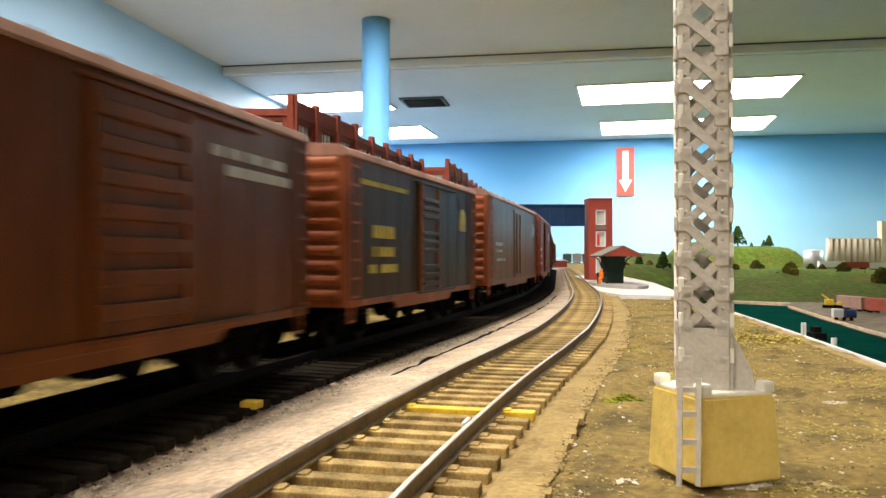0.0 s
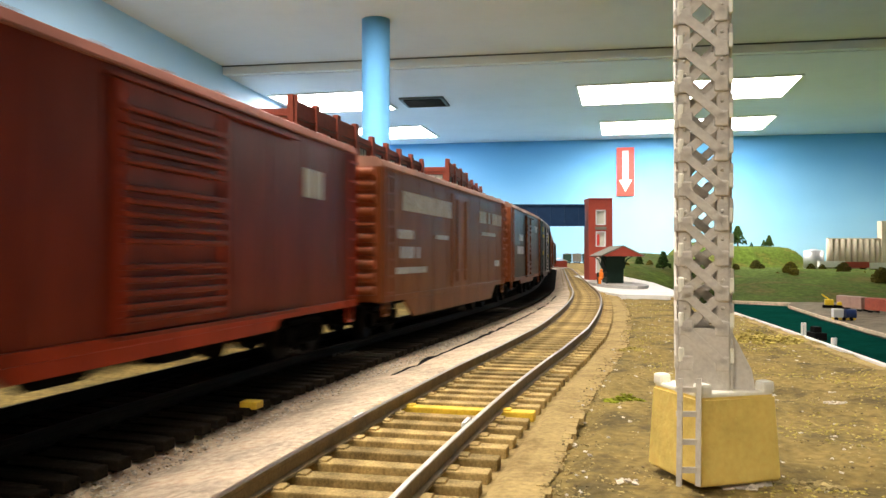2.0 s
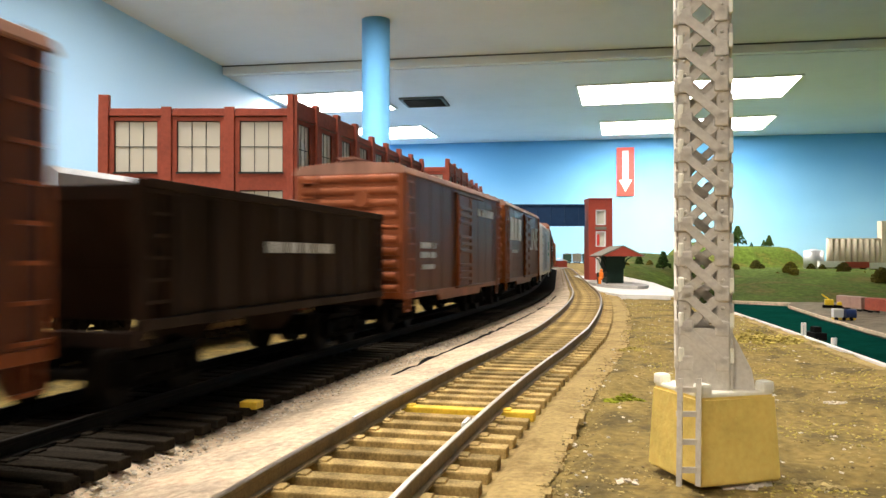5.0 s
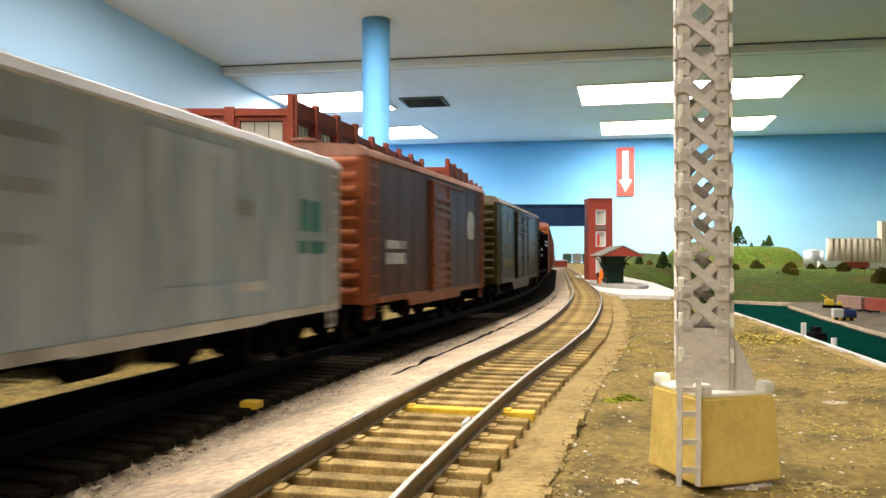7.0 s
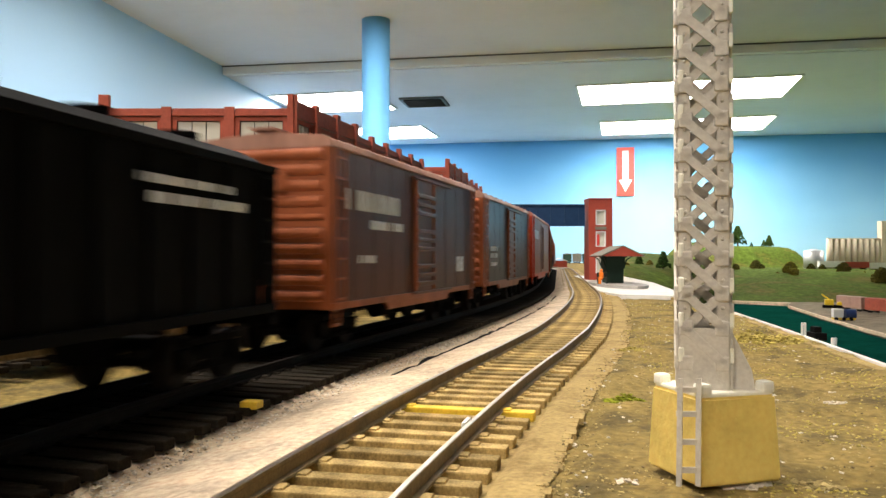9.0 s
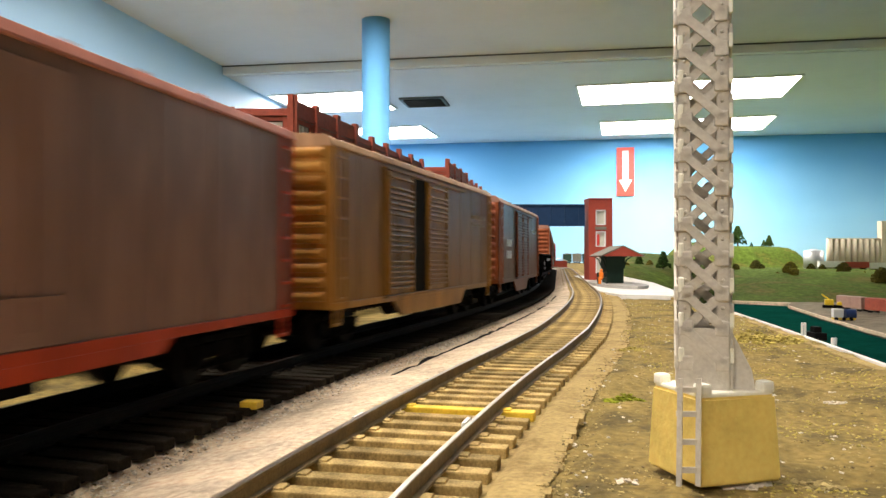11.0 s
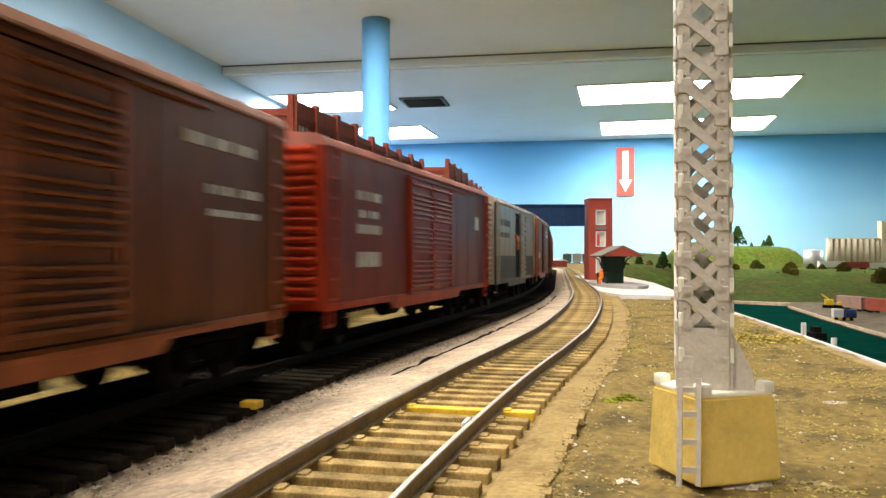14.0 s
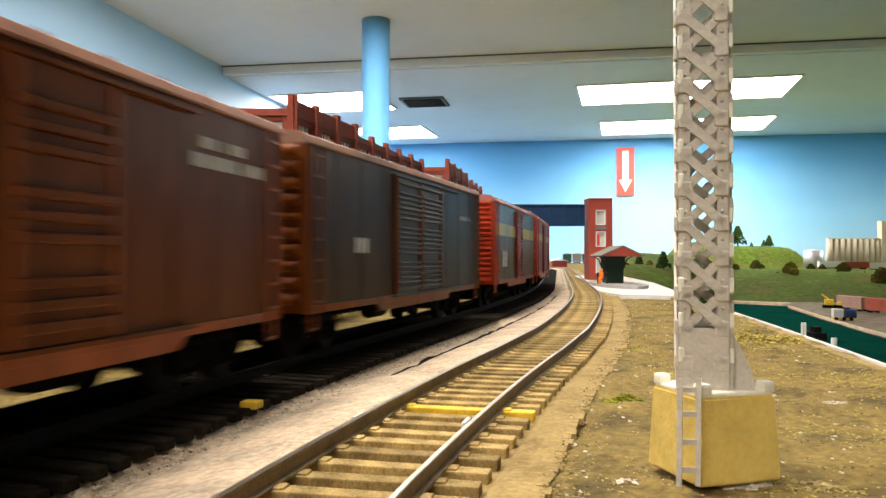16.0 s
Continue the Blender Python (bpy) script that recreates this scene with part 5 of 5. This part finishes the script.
        box(bm, (0, -half - 0.25, z0 + 3.7), (2 * half, 0.4, 7.6), bevel=0.1)
        bmesh.ops.transform(bm, matrix=q, verts=bm.verts)
        part("base_plate", bm, M_GREY, r)
        if k > 1:
            continue
        bm = bmesh.new()
        prism(bm, [(half + 0.2, 0), (half + 3.1, 0), (half + 2.7, 2.4), (half + 0.2, 7.6)], -0.3, 0.3, MM, q @ pose(0, -1.6 * MM, z0 * MM) @ pose(0, 0, 0, 90, 0, 0))
        bmesh.ops.recalc_face_normals(bm, faces=bm.faces)
        part("stiffener", bm, M_GREY, r)
    # small ladder down the plinth's corner
    lq = pose(0, 0, 0, 0, 0, 16)
    bm = bmesh.new()
    pr = [((-5.6 + d, -8.3, 0.6), (-5.1 + d, -7.2, z_top + 2.5)) for d in (0.0, 2.2)]
    pr += [((-5.6, -8.3 + 0.09 * z, z), (-3.3, -8.3 + 0.09 * z, z)) for z in (2.4, 5.6, 8.8, 11.6)]
    rods(bm, pr, 0.6)
    bmesh.ops.transform(bm, matrix=lq, verts=bm.verts)
    part("ladder", bm, M_GREY, r)


build_bridge()
build_station()
build_mast()


# ---- scenery on the far side ----
def conifer(x, y, h, group="scenic trees", bush=False):
    z = terrain_height(x, y) - 0.004
    rnd = random.Random(int(x * 1000 + y * 77))
    r = root("bush" if bush else "tree", "round olive bush on the grassy bank" if bush else "dark green scenic tree on the hill", "bush" if bush else "tree", pose(x, y, z, 0, 0, rnd.uniform(0, 360)), group)
    bm = bmesh.new()
    cyl(bm, (0, 0, h * 0.35), h * 0.05, h * 0.7, 7, r2=h * 0.015, k=1)
    for i in range(5):
        a = rnd.uniform(0, 6.28)
        rods(bm, [((0, 0, h * (0.25 + 0.1 * i)), (h * 0.2 * math.cos(a), h * 0.2 * math.sin(a), h * (0.33 + 0.1 * i)))], h * 0.02, k=1)
    part("trunk", bm, M_BARK, r)
    bm = bmesh.new()
    for i in range(420):
        t = rnd.random() ** (0.8 if not bush else 1.2)
        rad = h * ((0.34 * (1 - t) + 0.06) if not bush else 0.5 * math.sqrt(max(0.02, 1 - t * t))) * math.sqrt(rnd.uniform(0.02, 1.2))
        a = rnd.uniform(0, 6.28)
        s = h * rnd.uniform(0.035, 0.075)
        bmesh.ops.create_icosphere(bm, subdivisions=1, radius=s, matrix=pose(rad * math.cos(a), rad * math.sin(a), h * ((0.14 if not bush else 0.08) + (0.86 if not bush else 0.75) * t), rnd.uniform(0, 90), rnd.uniform(0, 90), 0) @ Matrix.Diagonal((1, 1, 0.55, 1)))
    part("crown", bm, (M_TREEA if rnd.random() < 0.4 else M_LEAF2) if bush else M_LEAF, r)


def at(px, depth):
    return (px - 784) / 1379 * depth, depth


for px, d, h in ((1306, 4.95, 0.13), (1361, 4.9, 0.075), (1352, 4.93, 0.045), (1131, 2.2, 0.035), (1174, 2.0, 0.048), (1330, 4.9, 0.03)):
    conifer(*at(px, d), h)
for px, d, h in ((1302, 3.9, 0.04), (1338, 3.95, 0.055), (1348, 3.9, 0.03), (1399, 3.7, 0.07), (1405, 3.65, 0.04), (1493, 3.9, 0.065), (1560, 3.4, 0.08), (1435, 4.2, 0.04), (1455, 4.2, 0.035), (1376, 3.7, 0.014), (1530, 3.75, 0.012), (1110, 1.95, 0.012), (1150, 2.2, 0.02)):
    conifer(*at(px, d), h, "scenic bushes", True)


def build_silos():
    x, y = at(1520, 4.5)
    z = terrain_height(x, y)
    r = root("grain_elevator", "row of tan concrete grain silos with a head house", "grain elevator", pose(x, y, z - 0.006))
    for i in range(9):
        bm = bmesh.new()
        cyl(bm, (-0.169 + i * 0.0345, 0, 0.088), 0.0172, 0.176, 20, k=1)
        for f in bm.faces:
            f.smooth = len(f.verts) == 4
        part("silo", bm, M_SILO, r)
    bm = bmesh.new()
    box(bm, (-0.031, 0, 0.178), (0.3, 0.026, 0.006), k=1)
    part("roof_slab", bm, M_SILO, r)
    bm = bmesh.new()
    box(bm, (0.19, 0, 0.14), (0.14, 0.05, 0.28), bevel=0.002, k=1)
    part("head_house", bm, M_SILO, r)
    x, y = at(1440, 4.4)
    z = terrain_height(x, y)
    r = root("storage_tank", "shiny metal storage tank on the plateau", "tank", pose(x, y, z - 0.004))
    bm = bmesh.new()
    cyl(bm, (0, 0, 0.052), 0.053, 0.104, 40, k=1)
    for f in bm.faces:
        f.smooth = len(f.verts) == 4
    part("shell", bm, M_TANK, r)
    bm = bmesh.new()
    cyl(bm, (0, 0, 0.109), 0.054, 0.01, 40, r2=0.01, k=1)
    part("roof", bm, M_TANK, r)
    # string of far cars on the plateau
    cols = [(M_WHITE, "white"), (M_BRICKL, "dark red"), (M_WHITE, "white"), (M_SILO, "tan")]
    for i, (m, word) in enumerate(cols):
        x, y = at(1470 + i * 44, 4.25)
        z = terrain_height(x, y)
        r = root("freight_car", word + " freight car parked on the far plateau", "freight car", pose(x, y, z, 0, 0, -3), "far freight cars")
        bm = bmesh.new()
        box(bm, (0, 0, 0.026), (0.132, 0.034, 0.03), bevel=0.001, k=1)
        part("body", bm, m, r)
        bm = bmesh.new()
        box(bm, (-0.04, 0, 0.006), (0.025, 0.024, 0.012), k=1)
        box(bm, (0.04, 0, 0.006), (0.025, 0.024, 0.012), k=1)
        part("trucks", bm, M_UNDER, r)
        bm = bmesh.new()
        box(bm, (0, 0, 0.0425), (0.134, 0.036, 0.003), k=1)
        part("roof", bm, m, r)


def build_quay_things():
    # parked boxcars
    for i, m in enumerate((M_PINK, M_BRICK, M_BRICK)):
        px = (1510, 1563, 1624)[i]
        d = (2.5, 2.355, 2.21)[i]
        xx, yy = at(px, d)
        r = root("freight_car", "faded pink-brown boxcar parked on the quay", "freight car", pose(xx, yy, -0.15, 0, 0, -84), "quay freight cars")
        bm = bmesh.new()
        box(bm, (0, 0, 29), (128, 34, 35), bevel=0.8)
        part("body", bm, m, r)
        bm = bmesh.new()
        extrude_x(bm, [(-18, 46), (18, 46), (18, 47), (0, 49.5), (-18, 47)], -65, 65)
        part("roof", bm, m, r)
        for sy in (-1, 1):
            bm = bmesh.new()
            box(bm, (0, sy * 17.4, 29), (22, 1.2, 31), bevel=0.3)
            part("door", bm, m, r)
        for sx in (-1, 1):
            t = new("truck", TRUCK)
            t.parent = r
            t.matrix_basis = pose(sx * 45 * MM, 0, 0)
    # yellow crane truck
    x, y = at(1474, 2.55)
    r = root("crane", "small yellow crane machine on the quay", "crane", pose(x, y, -0.15, 0, 0, -20))
    bm = bmesh.new()
    box(bm, (0, 0, 12), (62, 26, 10), bevel=2)
    part("chassis", bm, M_UNDER, r)
    bm = bmesh.new()
    box(bm, (-12, 0, 26), (26, 22, 18), bevel=2)
    box(bm, (20, 0, 22), (18, 18, 10), bevel=2)
    part("cab", bm, M_YEL, r)
    bm = bmesh.new()
    rods(bm, [((-10, 0, 34), (-34, 0, 52)), ((20, 0, 26), (30, 0, 44))], 4)
    part("boom", bm, M_YEL, r)
    # white truck with a blue tank
    x, y = at(1490, 2.14)
    r = root("tank_truck", "white lorry with a dark blue tank at the water's edge", "truck", pose(x, y, -0.15, 0, 0, -12))
    bm = bmesh.new()
    box(bm, (-12, 0, 20), (26, 24, 24), bevel=2)
    part("cab", bm, M_WHITE, r)
    bm = bmesh.new()
    cyl(bm, (20, 0, 18), 13.5, 26, 24, "x")
    part("tank", bm, M_DBLUE, r, "dark blue round tank")
    bm = bmesh.new()
    box(bm, (4, 0, 5), (56, 20, 5), bevel=1)
    part("chassis", bm, M_YEL, r)
    for sx in (-18, 2, 20):
        for sy in (-1, 1):
            bm = bmesh.new()
            cyl(bm, (sx, sy * 10, 5), 5, 4, 16, "y")
            part("wheel", bm, M_BLACK, r)
    # bollards along the sea wall and a dark buoy
    for px, yb, h in ((1424, 594, 4.6), (1478, 611, 2.4)):
        d = 1379 * 27.2 / (yb - 455)
        x = (px - 784) / 1379 * d
        bm = bmesh.new()
        for k in (-0.5, 0.5):
            box(bm, (k, 0, h / 2), (0.6, 0.8, h), bevel=0.15)
        box(bm, (0, 0.2, h - 0.6), (1.5, 0.5, 0.6), bevel=0.1)
        thing("bollard", bm, M_WHITE, "small white mooring post on the harbour wall", "bollard", "mooring posts", m=pose(x * MM, (d + 1) * MM, -3.0 * MM))
    x, y = at(1441, 1.75)
    r = root("tug_boat", "small black boat lying on the harbour water", "boat", pose(x, y, -0.16))
    bm = bmesh.new()
    prism(bm, [(-13, -30), (13, -30), (13, 16), (0, 36), (-13, 16)], 0, 16)
    part("hull", bm, M_BLACK, r)
    bm = bmesh.new()
    box(bm, (0, -6, 22), (16, 22, 14), bevel=1.5)
    part("cabin", bm, M_BLACK, r)


build_silos()
build_quay_things()


# ---- far end of the line ----
def build_far_end():
    x, y = at(1000, 2.2)
    r = root("shed", "red shed with a pale roof beyond the tracks", "shed", pose(x, y, -0.0075) @ Matrix.Diagonal((0.6, 0.6, 0.45, 1)))
    bm = bmesh.new()
    box(bm, (-30, 0, 24), (70, 60, 48), bevel=1)
    part("wall", bm, M_BRICKL, r)
    for sx in (-1, 1):
        bm = bmesh.new()
        box(bm, (-30 + sx * 18, 0, 54), (42, 66, 3), ry=sx * 24)
        part("roof", bm, M_PAVE, r)
    x, y = at(1012, 3.3)
    for i, m in enumerate((M_GREENP, M_SHINGLE, M_GREENP)):
        r = root("freight_car", "dark green freight car parked far down the line", "freight car", pose(x - 0.02 + i * 0.045, y + 0.02 * i, -0.0075, 0, 0, 82), "far yard cars")
        bm = bmesh.new()
        box(bm, (0, 0, 27), (130, 34, 33), bevel=1)
        part("body", bm, m, r)
        bm = bmesh.new()
        extrude_x(bm, [(-18, 43), (18, 43), (18, 44.5), (0, 47), (-18, 44.5)], -66, 66)
        part("roof", bm, M_SHINGLE, r)
        for sx in (-1, 1):
            t = new("truck", TRUCK)
            t.parent = r
            t.matrix_basis = pose(sx * 45 * MM, 0, 0)


build_far_end()


# ---- grit, turf and small finds ----
def grains(name, n, material, label, place, size, seed):
    """Many small angular grains as one object."""
    rnd = random.Random(seed)
    verts, faces = [], []
    for _ in range(n):
        x, y, z = place(rnd)
        s = size * rnd.uniform(0.5, 1.6)
        b = len(verts)
        q = Euler((rnd.uniform(0, 6), rnd.uniform(0, 6), rnd.uniform(0, 6))).to_matrix()
        for v in ((1, 0, 0), (-1, 0, 0), (0, 0.8, 0), (0, -0.8, 0), (0, 0, 0.7), (0, 0, -0.7)):
            w = q @ Vector(v) * s * rnd.uniform(0.7, 1.2)
            verts.append(((x + w.x) * MM, (y + w.y) * MM, (z + w.z * 0.5) * MM))
        for f in ((0, 2, 4), (2, 1, 4), (1, 3, 4), (3, 0, 4), (2, 0, 5), (1, 2, 5), (3, 1, 5), (0, 3, 5)):
            faces.append(tuple(b + i for i in f))
    me = bpy.data.meshes.new(name)
    me.from_pydata(verts, [], faces)
    me.materials.append(material)
    return tagged(new(name, me), label, name.replace("_", " "), "", "stuff")


def verge_z(x, y):
    q = Vector((x * 0.05, y * 0.05, 0))
    return -3.4 + 1.2 * noise.noise(q) + 0.7 * noise.noise(q * 4) + 0.35 * noise.noise(q * 14)


def on_verge(rnd):
    y = 55 + 420 * rnd.random() ** 1.6
    xe = np.interp(y, [60, 195, 292, 392, 470, 560], [88, 111, 128, 144, 152, 163])
    s = np.interp(y, AY[I0 - 200:I0 + 600], SS[I0 - 200:I0 + 600])
    xa = on_line(s, b_off(s) + 26.0)[0]
    x = rnd.uniform(xa, xe)
    return x, y, verge_z(x, y) - 0.1


def on_turf(rnd):
    while True:
        x, y, z = on_verge(rnd)
        if noise.noise(Vector((x * 0.035, y * 0.035, 3))) + rnd.uniform(-0.2, 0.2) > 0.05 and x > 18 + y * 0.17:
            return x, y, z + 0.1


def between(rnd):
    s = -120 + 520 * rnd.random() ** 1.5
    x, y, _ = on_line(s, rnd.uniform(20, b_off(s) - 18))
    return x, y, -4.6


grains("grit", 22000, M_GRIT, "brown grit strewn over the dirt", on_verge, 0.24, 1)
grains("dark_grit", 5000, M_DGRIT, "dark brown grit in the dirt", on_verge, 0.26, 5)
grains("turf", 12000, M_TUFT, "yellow-brown ground foam turf", on_turf, 0.3, 2)
grains("pebbles", 900, M_PEB, "pale pebbles strewn on the dirt", on_verge, 0.5, 3)
grains("ballast_grains", 9000, M_PEB, "pale ballast grains between the tracks", between, 0.32, 4)
grains("dark_ballast_grains", 1500, M_DGRIT, "dark specks in the pale ballast", between, 0.24, 6)


def clump(px, py, w, h, material, label, name="grass_clump", n=120, size=0.6):
    """A little heap of foam round a spot."""
    d = 1379 * 28.4 / (py - 455)
    cx = (px - 784) / 1379 * d
    z = verge_z(cx, d)
    def place(rnd):
        a, q = rnd.uniform(0, 6.28), math.sqrt(rnd.random())
        return cx + w * q * math.cos(a), d + w * 0.6 * q * math.sin(a), z + h * (1 - q) * rnd.random()
    ob = grains(name, n, material, label, place, size, px)
    ob["kind"] = "stuff"


clump(1105, 716, 4.2, 1.8, M_TUFTG, "bright green foam clump beside the track")
clump(1475, 720, 2.2, 0.5, M_PEB, "little heap of white crumbs", "white_crumbs", 30, 0.5)
clump(1368, 608, 12, 4.0, M_TUFT, "yellow turf clump by the harbour wall", n=260, size=0.9)
clump(1330, 604, 8, 4.0, M_TUFT, "yellow turf clump by the harbour wall", n=200, size=0.9)
clump(1120, 625, 4, 1.6, M_TUFT, "yellow-orange dry clump in the dirt", n=60, size=0.7)
clump(1305, 862, 3.4, 1.4, M_PEB, "pale rubble at the mast's foot", "rubble", 60, 1.1)
clump(1420, 860, 5.0, 0.6, M_GRIT, "tan rubble in the dirt", "rubble", 40, 0.7)
clump(1105, 860, 1.6, 0.6, M_PEB, "pale pebbles on the dirt", "rubble", 8, 0.6)

# a yellow marker on one tie end of the train's track
x, y, h = on_line(-44.5, 23.4)
bm = bmesh.new()
box(bm, (0, 0, -2.3), (3.0, 3.4, 1.4), bevel=0.3)
thing("track_marker", bm, M_TIEY, "small yellow marker block on a dark tie", "marker", m=pose(x * MM, y * MM, 0, 0, 0, heading_deg(h)))

# rail joiners and a wire lying between the tracks
for s, o in ((-57, -10.2), (-57, 7.2)):
    x, y, h = on_line(s, b_off(s) + o)
    bm = bmesh.new()
    box(bm, (0, 0, -1.4), (4.2, 0.7, 1.8), bevel=0.2)
    thing("rail_joiner", bm, M_WHITE, "small white rail joiner at the rail's foot", "rail joiner", "rail joiners", m=pose(x * MM, y * MM, 0, 0, 0, heading_deg(h)))
bm = bmesh.new()
prev = None
rnd = random.Random(11)
for i in range(60):
    s = 4 + i * 6.5
    o = float(np.interp(s, [4, 60, 140, 290, 400], [34.5, 33.9, 32.9, 32.0, 29.0])) + rnd.uniform(-0.6, 0.6)
    x, y, h = on_line(s, o)
    w, z = rnd.uniform(0.3, 0.8), -4.2 + rnd.uniform(0, 0.3)
    ring = [bm.verts.new(((x + w * math.cos(q) * math.cos(h)) * MM, (y - w * math.cos(q) * math.sin(h)) * MM, (z + w * math.sin(q)) * MM)) for q in (0.6, 1.8, 3.1, 4.3, 5.6)]
    if prev:
        for j in range(5):
            bm.faces.new((prev[j], prev[(j + 1) % 5], ring[(j + 1) % 5], ring[j]))
    prev = ring
thing("cable", bm, M_UNDER, "dark thin wire lying in the ballast", "cable")


# ---- what moves ----
SPEED = 255.9


def motions():
    for car, s_mid in CARS:
        rows = []
        for i in range(65):
            t = 16.0 * i / 64
            x, y, h = on_line(s_mid - SPEED * t)
            rows.append((t, pose(x * MM, y * MM, 0, 0, 0, heading_deg(h))))
        walk(car, rows)


motions()
